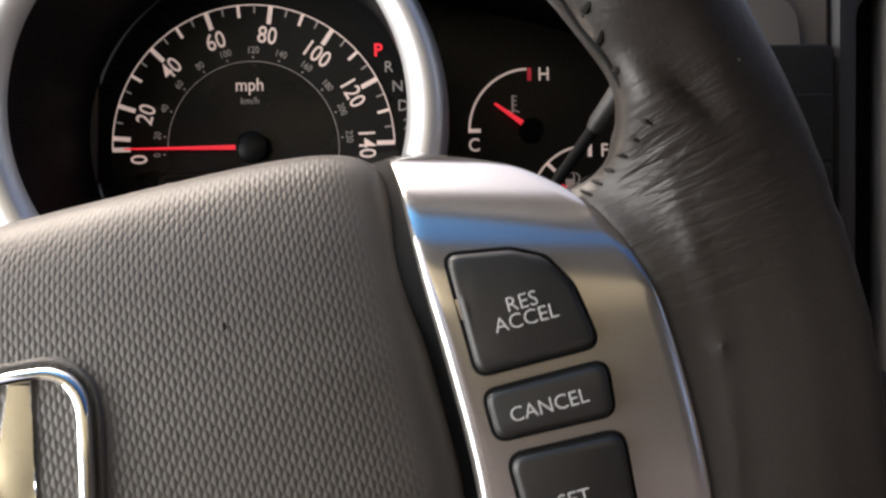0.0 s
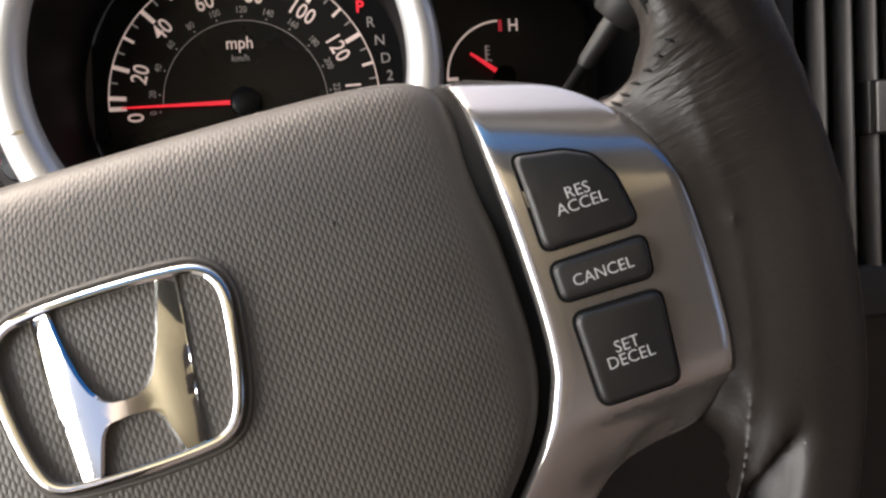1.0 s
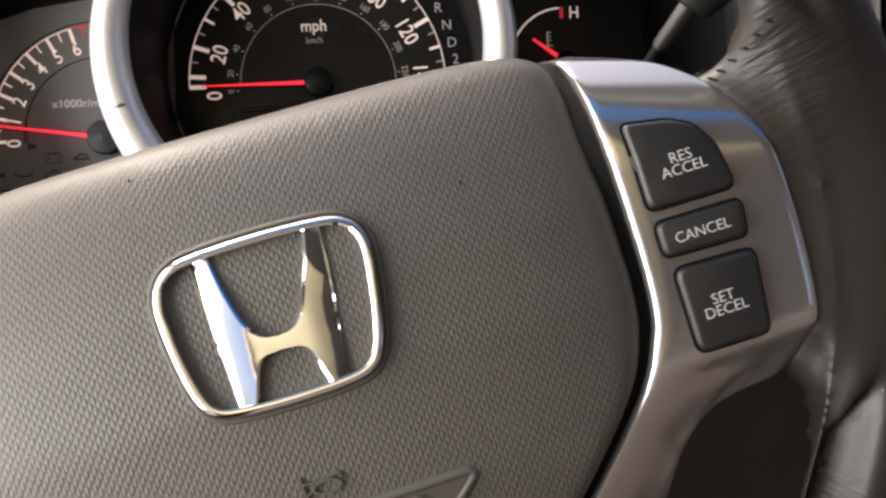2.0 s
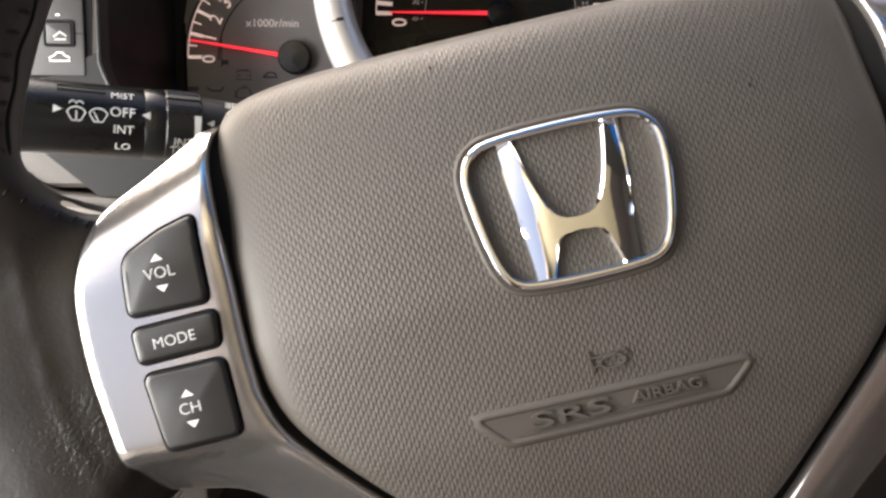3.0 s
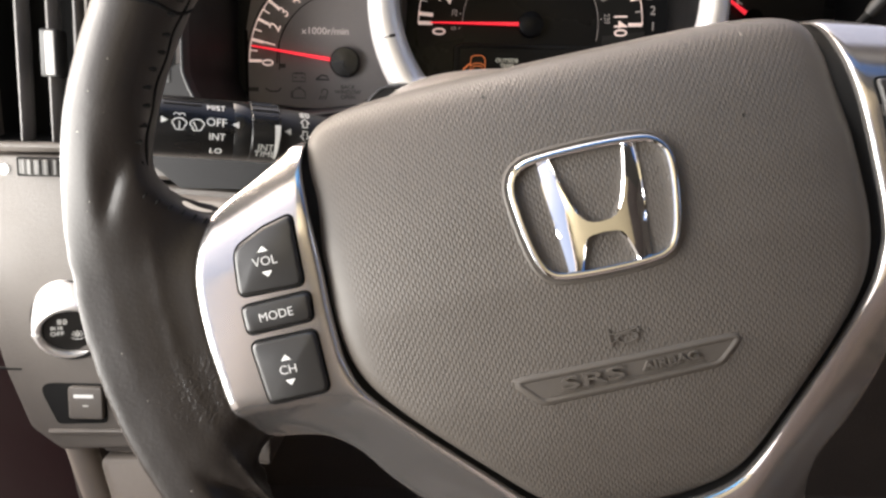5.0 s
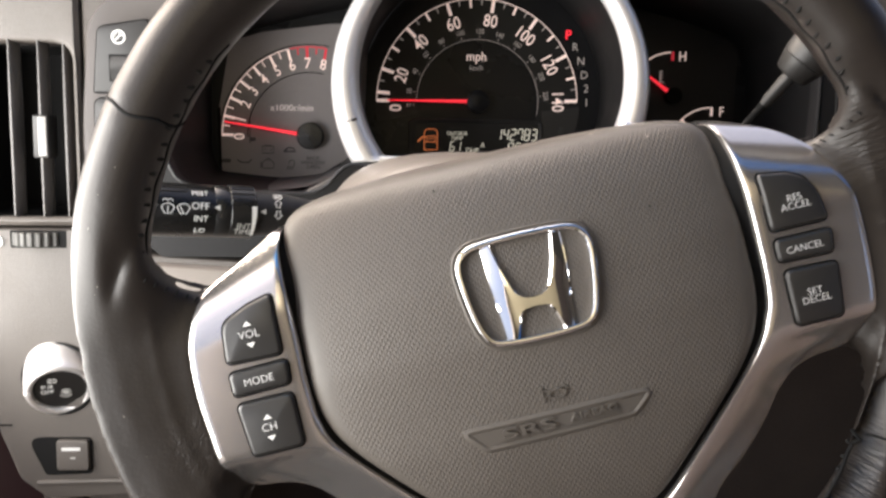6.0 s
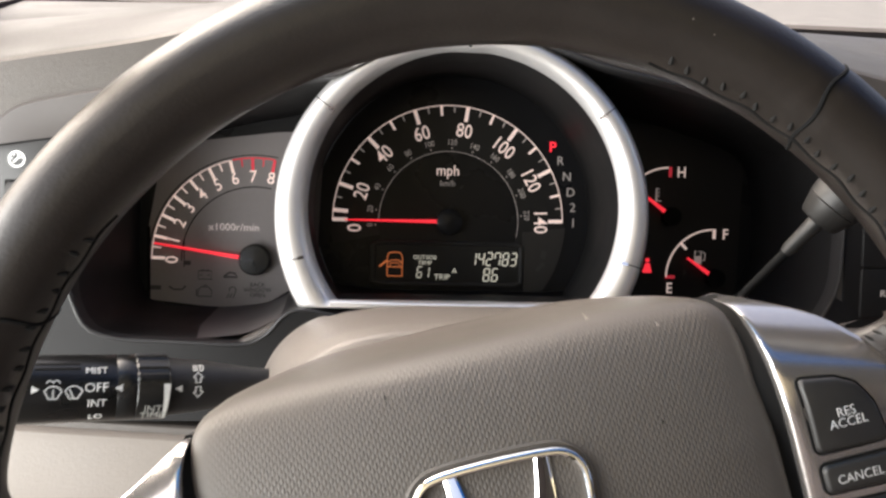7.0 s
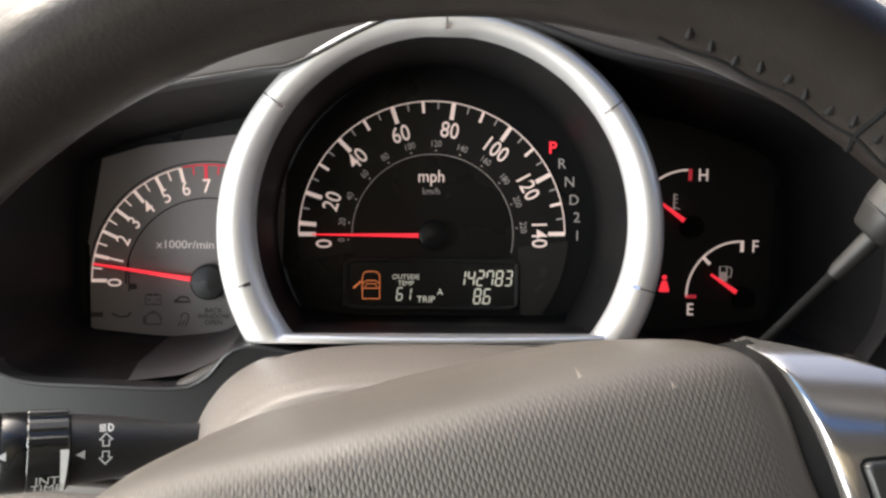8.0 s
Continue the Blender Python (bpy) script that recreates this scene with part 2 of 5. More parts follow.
def spline(pts, n, closed=True):
    """A smooth curve through the points, n samples at even spacing."""
    p = np.array(pts, float)
    k = len(p)
    dense = []
    spans = k if closed else k - 1
    for i in range(spans):
        g = [p[(i + d) % k] if closed else p[min(max(i + d, 0), k - 1)] for d in (-1, 0, 1, 2)]
        for s in np.linspace(0, 1, 24, endpoint=False):
            dense.append(0.5 * (2 * g[1] + (g[2] - g[0]) * s + (2 * g[0] - 5 * g[1] + 4 * g[2] - g[3]) * s * s + (3 * g[1] - g[0] - 3 * g[2] + g[3]) * s ** 3))
    dense.append(p[0] if closed else p[-1])
    return resample(dense, n, closed)


def resample(pts, n, closed=True):
    d = np.array(pts, float)
    run = np.concatenate([[0], np.cumsum(np.linalg.norm(np.diff(d, axis=0), axis=1))])
    at = np.linspace(0, run[-1], n + 1)[:-1] if closed else np.linspace(0, run[-1], n)
    return [tuple(np.interp(a, run, d[:, c]) for c in range(d.shape[1])) for a in at]


def rounded(pts, r, seg=5):
    """A polygon with its corners rounded by r (one radius, or one for each corner)."""
    out, k = [], len(pts)
    for i in range(k):
        a, b, c = (Vector(pts[(i + d) % k]) for d in (-1, 0, 1))
        rad = r[i] if isinstance(r, (list, tuple)) else r
        u, v = (a - b), (c - b)
        half = u.angle(v) / 2
        cut = min(rad / math.tan(half), u.length * 0.49, v.length * 0.49)
        p0, p1 = b + u.normalized() * cut, b + v.normalized() * cut
        for j in range(seg + 1):
            s = j / seg
            q = p0 * (1 - s) ** 2 + b * 2 * s * (1 - s) + p1 * s * s
            out.append((q.x, q.y))
    return out


def rect(x0, y0, x1, y1, r=0.0, seg=4):
    p = [(x0, y0), (x1, y0), (x1, y1), (x0, y1)]
    return rounded(p, r, seg) if r else p


def inset(pts, d):
    p = np.array(pts, float)
    area = np.sum(p[:, 0] * np.roll(p[:, 1], -1) - np.roll(p[:, 0], -1) * p[:, 1])
    a, b = p - np.roll(p, 1, axis=0), np.roll(p, -1, axis=0) - p
    a, b = a / (np.linalg.norm(a, axis=1)[:, None] + 1e-12), b / (np.linalg.norm(b, axis=1)[:, None] + 1e-12)
    na, nb = np.stack([-a[:, 1], a[:, 0]], 1), np.stack([-b[:, 1], b[:, 0]], 1)
    m = na + nb
    m /= np.maximum(np.sum(m * na, axis=1), 0.3)[:, None]
    return p + m * d * (1 if area > 0 else -1)


def loops(bm, rings, closed=True, cap=(False, False)):
    """Skins a row of loops of points with the same count."""
    vs = [[bm.verts.new(q) for q in ring] for ring in rings]
    k = len(vs[0])
    for a, b in zip(vs, vs[1:]):
        for i in range(k if closed else k - 1):
            j = (i + 1) % k
            bm.faces.new((a[i], a[j], b[j], b[i]))
    if cap[0]:
        bm.faces.new(list(reversed(vs[0])))
    if cap[1]:
        bm.faces.new(vs[-1])
    return vs


def slab(pts, levels, bend=None, bm=None, cap=(True, True)):
    """A solid from an outline: levels are (inset, height) from its back to its front."""
    bm = bm or bmesh.new()
    bend = bend or (lambda x, y, z: (x, y, z))
    loops(bm, [[bend(x, y, z) for x, y in inset(pts, d)] for d, z in levels], True, cap)
    return bm


def edge(z0, z1, r):
    """Levels of a slab from z0 to z1 with a rounded front edge."""
    return [(0, z0), (0, z1 - r), (r * 0.12, z1 - r * 0.5), (r * 0.4, z1 - r * 0.14), (r, z1)]


def plate(outer, inner, z0, z1, r=0.001, n=160, bm=None, lip=None):
    """A plate with one opening right through it; both edges rounded."""
    bm = bm or bmesh.new()
    c = np.mean(np.array(inner), axis=0)

    def by_angle(pts, k):
        d = np.array(resample(list(pts) + [pts[0]], 1600, False))
        a = np.arctan2(d[:, 1] - c[1], d[:, 0] - c[0])
        want = np.linspace(-math.pi, math.pi, k, endpoint=False)
        return [tuple(d[np.argmin(np.abs(np.angle(np.exp(1j * (a - w)))))]) for w in want]

    o, i = by_angle(outer, n), by_angle(inner, n)
    rings = [[(x, y, z0) for x, y in o], [(x, y, z1 - r) for x, y in o], [(x, y, z1) for x, y in inset(o, r)]]
    rings += [[(x, y, z1) for x, y in inset(i, -r)], [(x, y, z1 - r * 0.4) for x, y in inset(i, -r * 0.3)], [(x, y, z1 - r) for x, y in i], [(x, y, z0) for x, y in i]]
    loops(bm, rings + rings[:1])
    bmesh.ops.remove_doubles(bm, verts=bm.verts, dist=1e-7)
    return bm


def surface(fn, nu, nv, bm=None):
    """A grid of faces over fn(s, t), both from 0 to 1."""
    bm = bm or bmesh.new()
    loops(bm, [[fn(i / nu, j / nv) for j in range(nv + 1)] for i in range(nu + 1)], False)
    return bm


def lathe(profile, seg=48, bm=None, centre=(0, 0, 0), start=0.0, sweep=2 * math.pi, caps=False):
    """Turns a profile of (radius, height) about z."""
    bm = bm or bmesh.new()
    full = abs(sweep - 2 * math.pi) < 1e-6
    k = seg if full else seg + 1
    rings = [[(centre[0] + r * math.cos(start + sweep * i / seg), centre[1] + r * math.sin(start + sweep * i / seg), centre[2] + z) for i in range(k)] for r, z in profile]
    loops(bm, rings, full, (caps and full, caps and full))
    return bm


def tube(path, radius, seg=10, closed=False, bm=None, flat=1.0):
    """A round bar along a path; radius may be one number or one for each point; flat squashes it along its local up."""
    bm = bm or bmesh.new()
    p = [Vector(q) for q in path]
    k = len(p)
    rings, up = [], Vector((0, 0, 1))
    for i, q in enumerate(p):
        t = (p[(i + 1) % k] - p[i - 1]) if closed else (p[min(i + 1, k - 1)] - p[max(i - 1, 0)])
        t.normalize()
        side = t.cross(up) if abs(t.dot(up)) < 0.98 else t.cross(Vector((0, 1, 0)))
        side.normalize()
        w = side.cross(t)
        r = radius[i] if isinstance(radius, (list, tuple)) else radius
        rings.append([q + side * r * math.cos(a) + w * r * flat * math.sin(a) for a in np.linspace(0, 2 * math.pi, seg, endpoint=False)])
    if closed:
        rings.append(rings[0])
    loops(bm, rings, True, (not closed, not closed))
    if closed:
        bmesh.ops.remove_doubles(bm, verts=bm.verts, dist=1e-7)
    return bm


def stroke(path, width, z0, z1, closed=False, bm=None):
    """A flat printed line of a given width along a path of (x, y)."""
    bm = bm or bmesh.new()
    p = [Vector(q) for q in path]
    k, left, right = len(p), [], []
    for i, q in enumerate(p):
        t = (p[(i + 1) % k] - p[i - 1]) if closed else (p[min(i + 1, k - 1)] - p[max(i - 1, 0)])
        t.normalize()
        s = Vector((-t.y, t.x)) * width / 2
        left.append(q + s)
        right.append(q - s)
    rings = [[(v.x, v.y, z) for v in side] for side, z in ((left, z0), (left, z1), (right, z1), (right, z0))]
    loops(bm, rings, closed)
    return bm


def arc(cx, cy, r, a0, a1, n=48):
    return [(cx + r * math.cos(radians(a)), cy + r * math.sin(radians(a))) for a in np.linspace(a0, a1, n)]


def lettering(words, size, x, y, z, turn=0.0, depth=0.0002, bend=None, shear=0.0, wide=1.0, weight=0.0, line=0.8):
    """Raised letters of the built-in font, centred at (x, y)."""
    c = bpy.data.curves.new("lettering", "FONT")
    c.body, c.size, c.extrude, c.align_x, c.align_y, c.shear = words, size, depth, "CENTER", "CENTER", shear
    c.space_line, c.offset, c.resolution_u = line, weight * size, 3
    ob = bpy.data.objects.new("lettering", c)
    scene.collection.objects.link(ob)
    bpy.context.view_layer.update()
    me = bpy.data.meshes.new_from_object(ob.evaluated_get(bpy.context.evaluated_depsgraph_get()))
    bpy.data.objects.remove(ob)
    bpy.data.curves.remove(c)
    bm = bmesh.new()
    bm.from_mesh(me)
    bpy.data.meshes.remove(me)
    bmesh.ops.remove_doubles(bm, verts=bm.verts, dist=size * 0.0005)
    cs, sn = math.cos(radians(turn)), math.sin(radians(turn))
    for v in bm.verts:
        a, b = v.co.x * wide, v.co.y
        q = (x + a * cs - b * sn, y + a * sn + b * cs, z + v.co.z)
        v.co = bend(*q) if bend else q
    return bm


def join(*parts):
    bm = parts[0]
    for other in parts[1:]:
        me = bpy.data.meshes.new("join")
        other.to_mesh(me)
        other.free()
        bm.from_mesh(me)
        bpy.data.meshes.remove(me)
    return bm


def smooth_step(a, b, x):
    s = min(max((x - a) / (b - a), 0.0), 1.0)
    return s * s * (3 - 2 * s)


# ---- steering wheel: local x to its right, y up its face, z towards the driver ----
WHEEL = pose(0.0019, 0.0049, 0.6980, 66.0, 0, -0.91) @ pose(0, 0, 0, 0, 0, 13.86)
wheel = thing("steering_wheel", WHEEL, "black leather steering wheel with taupe airbag cover and silver spokes", "steering wheel")
RIM_R, RIM_T, RIM_Z = 0.1693, 0.0153, 0.004
PV = np.array([-118, -112, -100, -80, -60, -20, 5, 20, 33, 43, 49, 53, 56, 58, 59.5, 60.6, 61.2]) / 1000
PH = np.array([-12, -5, 0, 4, 6.5, 8, 6, 2.5, -1.5, -6, -9.5, -13.5, -18.5, -24.5, -33, -44, -56]) / 1000


def pad_height(x, y):
    """The airbag cover's face: nearly flat, rolling away over its top."""
    base = np.mean([np.interp(y + d, PV, PH) for d in (-0.0024, -0.0012, 0, 0.0012, 0.0024)])
    return float(base) - 0.0082 * (abs(x) / 0.1) ** 2 - 0.0038 * (abs(x) / 0.1) ** 9


half = mm([(0, 61.2), (40, 60.8), (62, 59), (80, 56), (90.0, 52.6), (95.0, 47.4), (96.8, 38), (97.4, 20), (97.6, -5), (97.2, -24), (95.0, -35.8), (89.4, -47.2), (76.8, -61.6), (56.6, -82.0), (39.6, -98.8), (28.0, -106.1), (13.8, -109.0)])
PAD_EDGE = spline(half + [(0, -0.1096)] + mirror(half[1:]), 220)


def airbag_cover():
    rings = []
    c = (0.0, -0.018)
    for s, drop in ((0.0, 0), (0.12, 0), (0.25, 0), (0.4, 0), (0.52, 0), (0.63, 0), (0.72, 0), (0.8, 0), (0.86, 0), (0.895, 0), (0.92, 0), (0.94, 0.0001), (0.955, 0.0003), (0.967, 0.0007), (0.977, 0.0012), (0.985, 0.002), (0.992, 0.0032), (0.997, 0.005), (1.0, 0.008), (1.0, 0.025)):
        s = max(s, 0.001)
        ring = []
        for x, y in PAD_EDGE:
            a, b = c[0] + (x - c[0]) * s, c[1] + (y - c[1]) * s
            ring.append((a, b, pad_height(a, b) - drop))
        rings.append(ring)
    bm = bmesh.new()
    loops(bm, rings, True, (True, False))
    return bm


cover = part("airbag_cover", airbag_cover(), PAD, wheel, "taupe vinyl airbag cover with fine moulded grain")


def on_pad(x, y, z):
    return (x, y, pad_height(x, y) + z)


# moulded panel and lettering of the airbag cover
panel = rounded(mm([(-38.2, -53.7), (40.0, -53.7), (32.0, -61.0), (-30.5, -61.9)]), [0.0008, 0.001, 0.004, 0.004])
bm = bmesh.new()
dense = resample(panel + [panel[0]], 120)
loops(bm, [[on_pad(x, y, z) for x, y in inset(dense, d)] for d, z in ((-0.0020, -0.0001), (-0.0012, 0.0004), (-0.0006, 0.0007), (-0.0001, 0.0007), (0.0002, 0.0006), (0.0006, 0.0002), (0.0010, 0.00005))])
part("panel_rim", bm, PAD_PLAIN, cover, "moulded step down to the lettering")
bm = bmesh.new()
n = 40
tops, lows = [], []
for i in range(n + 1):
    s = i / n
    tops.append((-0.0372 + 0.0762 * s, -0.0541))
    lows.append((-0.0302 + 0.0614 * s, -0.0614 + 0.0009 * s))
loops(bm, [[on_pad(x, y, 0.00015) for x, y in row] for row in (tops, [((a + c) / 2, (b + d) / 2) for (a, b), (c, d) in zip(tops, lows)], lows)], False)
part("lettering_panel", bm, PAD_PLAIN, cover, "smooth recessed panel")
part("lettering", lettering("SRS", 0.0060, -0.0123, -0.0572, 0.0006, 0.5, 0.0009, on_pad, 0, 2.5, 0.006), PAD_PLAIN, cover, "raised taupe letters")
part("lettering", lettering("AIRBAG", 0.0040, 0.0150, -0.0568, 0.0005, 0.2, 0.0008, on_pad, 0, 1.42, 0.014), PAD_PLAIN, cover, "raised taupe letters")
for y, x0, x1 in ((-0.0597, -0.0245, 0.0262), (-0.0606, -0.0275, 0.0300)):
    bm = stroke([(x0 + (x1 - x0) * k / 30, y + 0.0005 * k / 30) for k in range(31)], 0.0005, 0.0, 0.0005)
    for v in bm.verts:
        v.co = on_pad(*v.co)
    part("moulded_line", bm, PAD_PLAIN, cover, "fine moulded line under the letters")
horn = [stroke([(-0.0042, -0.0416), (-0.0040, -0.0480)], 0.0007, -0.0003, 0.0007),
        stroke([(-0.0041, -0.0434), (-0.0010, -0.0437), (0.0026, -0.0434), (0.0056, -0.0428), (0.0062, -0.0436), (0.0060, -0.0446)], 0.0006, -0.0003, 0.0007),
        stroke([(-0.0040, -0.0478), (-0.0034, -0.0464), (-0.0018, -0.0458)], 0.0006, -0.0003, 0.0007),
        stroke([(0.0020 + 0.0036 * math.cos(q), -0.0456 + 0.0017 * math.sin(q)) for q in np.linspace(0, 2 * math.pi, 22, endpoint=False)], 0.0006, -0.0003, 0.0007, True)]
bm = join(*horn)
for v in bm.verts:
    v.co = on_pad(*v.co)
part("horn_symbol", bm, PAD_PLAIN, cover, "raised moulded horn symbol")
# a few pale scuffs and nicks near the top edge
for x, y, s in ((0.0677, 0.0495, 0.0011), (0.0460, 0.0567, 0.0013)):
    bm = slab([on_pad(x + s * a, y + s * b, 0)[:2] for a, b in ((-0.6, -0.8), (0.2, -0.5), (0.5, -0.9), (0.4, 0.1), (0.1, 1.0), (-0.2, 0.2))], [(0, 0.0), (0.0001, 0.00012)], on_pad)
    part("scuff", bm, TAUPE, cover, "pale scuff in the grain")
for x, y in ((0.0580, 0.0202), (-0.0282, 0.0468)):
    part("nick", slab([(x, y - 0.0008), (x + 0.0004, y), (x, y + 0.0008), (x - 0.0003, y)], [(0, 0.0), (0.0001, 0.0003)], on_pad), GAP, cover, "small dark nick")

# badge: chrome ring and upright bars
badge_pts = [(x * 1.032 + 0.0014, y * 1.0 - 0.0003) for x, y in mm([(-27.0, 15.0), (-23.5, 19.6), (-17, 21.6), (0, 22.3), (17, 21.6), (23.5, 19.6), (27.0, 15.0), (27.6, 8), (25.8, -6), (23.2, -15.5), (19.5, -19.8), (13, -21.3), (0, -21.8), (-13, -21.3), (-19.5, -19.8), (-23.2, -15.5), (-25.8, -6), (-27.6, 8)])]
ring_path = spline(badge_pts, 140)
bm = bmesh.new()
loops(bm, [[on_pad(x, y, z) for x, y in inset(ring_path, d)] for d, z in ((-0.0004, -0.002), (-0.0004, 0.0016), (0.0000, 0.0024), (0.0006, 0.0027), (0.0014, 0.0027), (0.0020, 0.0023), (0.0023, 0.0014), (0.0023, -0.001))])
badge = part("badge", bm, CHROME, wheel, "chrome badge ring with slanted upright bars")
bm = bmesh.new()
loops(bm, [[on_pad(x, y, z) for x, y in inset(ring_path, d)] for d, z in ((-0.0022, 0.0001), (-0.0016, 0.0006), (-0.0011, 0.0005), (-0.0007, -0.0004), (-0.0003, -0.001))])
part("badge_seat", bm, PAD_PLAIN, badge, "moulded groove round the badge")


def badge_bar(side):
    """One slanted upright with half of the cross piece: flat in the middle, its face falling away towards the outer edge."""
    rows = [(20.6, -17.6, -12.7), (15, -17.2, -11.6), (10, -16.9, -10.4), (5, -16.4, -8.9), (2, -16.2, -7.8), (0, -16.0, -6.8), (-1.6, -15.8, -5.6), (-2.8, -15.7, -4.2), (-3.6, -15.6, -2.2), (-3.9, -15.6, 0.0), (-5.8, -15.4, 0.0), (-7.4, -15.2, 0.0), (-7.8, -15.2, -3.6), (-8.6, -15.1, -5.4), (-10.2, -15.0, -6.6), (-13, -14.8, -7.6), (-16, -14.6, -8.5), (-20.2, -14.4, -9.8)]
    bm = bmesh.new()
    ring = []
    for y, a, b in rows:
        col = [(a, 0.0), (a, 0.9 - 0.03 * (a + 16))]
        flat = b - (0.7 if b else 0.0)
        for k in range(9):
            x = a + 0.2 + (flat - a - 0.2) * k / 8
            col.append((x, 2.75 - 0.026 * max(-x - 7.2, 0) ** 2))
        end = col[-1][1]
        col += [(b, end - (0.6 if b else 0.0)), (b, 0.0 if b else end)]
        ring.append([on_pad(side * x / 1000 + 0.0013, y / 1000 - 0.0009, z / 1000 - 0.0004) for x, z in col])
    loops(bm, ring, False)
    return bm


for side in (1, -1):
    part("badge_bar", badge_bar(side), CHROME, badge, "chrome slanted upright bar", sharp=28)


# spokes
def trim_height(x, y):
    h = -0.0005
    low = smooth_step(0.0445, 0.0500, -y) * 0.0030 * smooth_step(0.0, 0.022, spoke_out(x, y))
    low += 0.0085 * min(spoke_out(x, y) / 0.028, 1.2) ** 1.8 * smooth_step(0.042, 0.066, -y)
    y += 0.28 * max(abs(x) - 0.100, 0.0) * smooth_step(-0.010, 0.012, y)
    if y > 0.012:
        h -= 13.5 * (min(y, 0.027) - 0.012) ** 2
    if y > 0.027:
        h -= 0.405 * (y - 0.027) + 18.25 * (y - 0.027) ** 2
    if y > 0.046:
        h -= 200.0 * (y - 0.046) ** 2
    return h - low


def spoke_out(x, y):
    """Roughly how far a point lies outside the airbag cover's edge."""
    x = abs(x)
    a, b = Vector((0.098, -0.037)), Vector((0.031, -0.1075))
    d = (b - a).normalized()
    return max((Vector((x, y)) - a).dot(Vector((-d.y, d.x))), 0.0)


low_in = [(97.0, -36.5), (91.5, -47.5), (78.5, -62.5), (58.0, -83.0), (40.5, -100.3), (29.0, -107.3), (14, -110.2), (0, -110.8)]
low_out = [(112, -61.5), (100, -69.5), (90, -83), (78, -95.5), (66.8, -104), (60.5, -112), (58.0, -121), (57.0, -132), (44, -140), (20, -145), (0, -146)]
inner = mm([(96.6, 52.5), (98.6, 44), (99.0, 34), (99.2, 18), (99.8, 0), (99.9, -18), (99.0, -30)] + low_in)
outer = mm([(100, 52.8), (124, 41), (136, 30), (142, 19.5), (145.3, 6), (146.4, -10), (146.2, -26), (144.9, -40), (141.8, -49), (133, -58.8)] + low_out)
inner_left = mm([(95.4, 47.5), (97.6, 38), (97.6, 26), (97.2, 12), (97.0, -2), (97.2, -16), (96.8, -28)] + [(96.0, -36)] + low_in[1:])
outer_left = mm([(95.8, 48.0), (106, 41.6), (117, 35.2), (128.5, 29.4), (134.5, 24.6), (138.8, 17), (141.6, 7), (142.8, -5), (142.8, -18.5), (141.6, -32), (140.6, -41.5), (138.4, -48.5), (131, -58.3)] + low_out)
TRIM_IN, TRIM_OUT = {1: spline(inner, 110, False), -1: spline(inner_left, 110, False)}, {1: spline(outer, 110, False), -1: spline(outer_left, 110, False)}


TRIM_STEPS = [0, 0, 0.014, 0.035] + list(np.linspace(0.07, 0.97, 18)) + [0.986, 1.0, 1.0]


def spoke_trim(side):
    def fn(s, t):
        i = min(int(round(s * 109)), 109)
        a, b = TRIM_IN[side][i], TRIM_OUT[side][i]
        f = TRIM_STEPS[round(t * 24)]
        x, y = a[0] + (b[0] - a[0]) * f, a[1] + (b[1] - a[1]) * f
        z = trim_height(x, y)
        z -= {0: 0.0040, 1: 0.0022, 2: 0.0010, 3: 0.0003, 22: 0.0004, 23: 0.0014, 24: 0.014}.get(round(t * 24), 0)
        if i < 2:
            z -= 0.004 * (2 - i)
        return (side * x, y, z)
    return surface(fn, 109, 24)


# the black channel between cover and trim
for side in (1, -1):
    bm = bmesh.new()
    loops(bm, [[(side * (x + dx), y, trim_height(x, y) - dz) for x, y in TRIM_IN[side]] for dx, dz in ((-0.007, 0.0075), (-0.0012, 0.0062), (0.0025, 0.0045))], False)
    part("channel", bm, GAP, wheel, "narrow dark channel round the airbag cover")
for side in (1, -1):
    part("spoke_trim", spoke_trim(side), SILVER, wheel, "satin silver spoke trim")


def on_trim(x, y, z):
    return (x, y, trim_height(x, y) + z)


def button(outline, words, at, size, kind, turn=0.0):
    line = outline
    rim_line = inset(line, -0.0008)
    part("button_gap", slab(resample(list(rim_line) + [rim_line[0]], 96), [(0, -0.001), (0, 0.0004)], on_trim), GAP, wheel, "dark gap round the button")
    b = part("button", slab(resample(list(line) + [line[0]], 72), [(0, -0.001), (0, 0.0008), (0.0002, 0.0015), (0.0007, 0.0021), (0.0014, 0.0023)], on_trim), BUTTON, wheel, "soft black push button")
    if words:
        part("lettering", lettering(words, size, at[0], at[1], 0.0023, turn, 0.00008, on_trim, weight=-0.009), INK_KEY, b, "white letters")
    if kind:
        for sy in (1, -1):
            x, y = at[0], at[1] + sy * 0.0044
            part("arrow", slab([(x - 0.0018, y - sy * 0.0009), (x + 0.0018, y - sy * 0.0009), (x, y + sy * 0.0011)], [(0, 0.0022), (0, 0.0024)], on_trim), INK, b, "white arrow", False)
    return b


button(rounded(mm([(105.3, 22.9), (118.5, 20.8), (124.9, 17.6), (128.6, 10.8), (130.6, -2.0), (105.7, -2.0)]), [0.0018, 0.004, 0.005, 0.006, 0.0025, 0.0025]), "RES\nACCEL", (0.1178, 0.0083), 0.0043, 0, 1)
button(rounded(mm([(106.0, -5.9), (131.0, -5.8), (130.0, -15.9), (106.2, -15.4)]), 0.0024), "CANCEL", (0.1178, -0.0112), 0.0042, 0, 1)
button(rounded(mm([(107.6, -19.4), (130.6, -19.9), (128.6, -43.2), (108.0, -43.2)]), 0.0028), "SET\nDECEL", (0.1180, -0.0318), 0.0043, 0, 1)
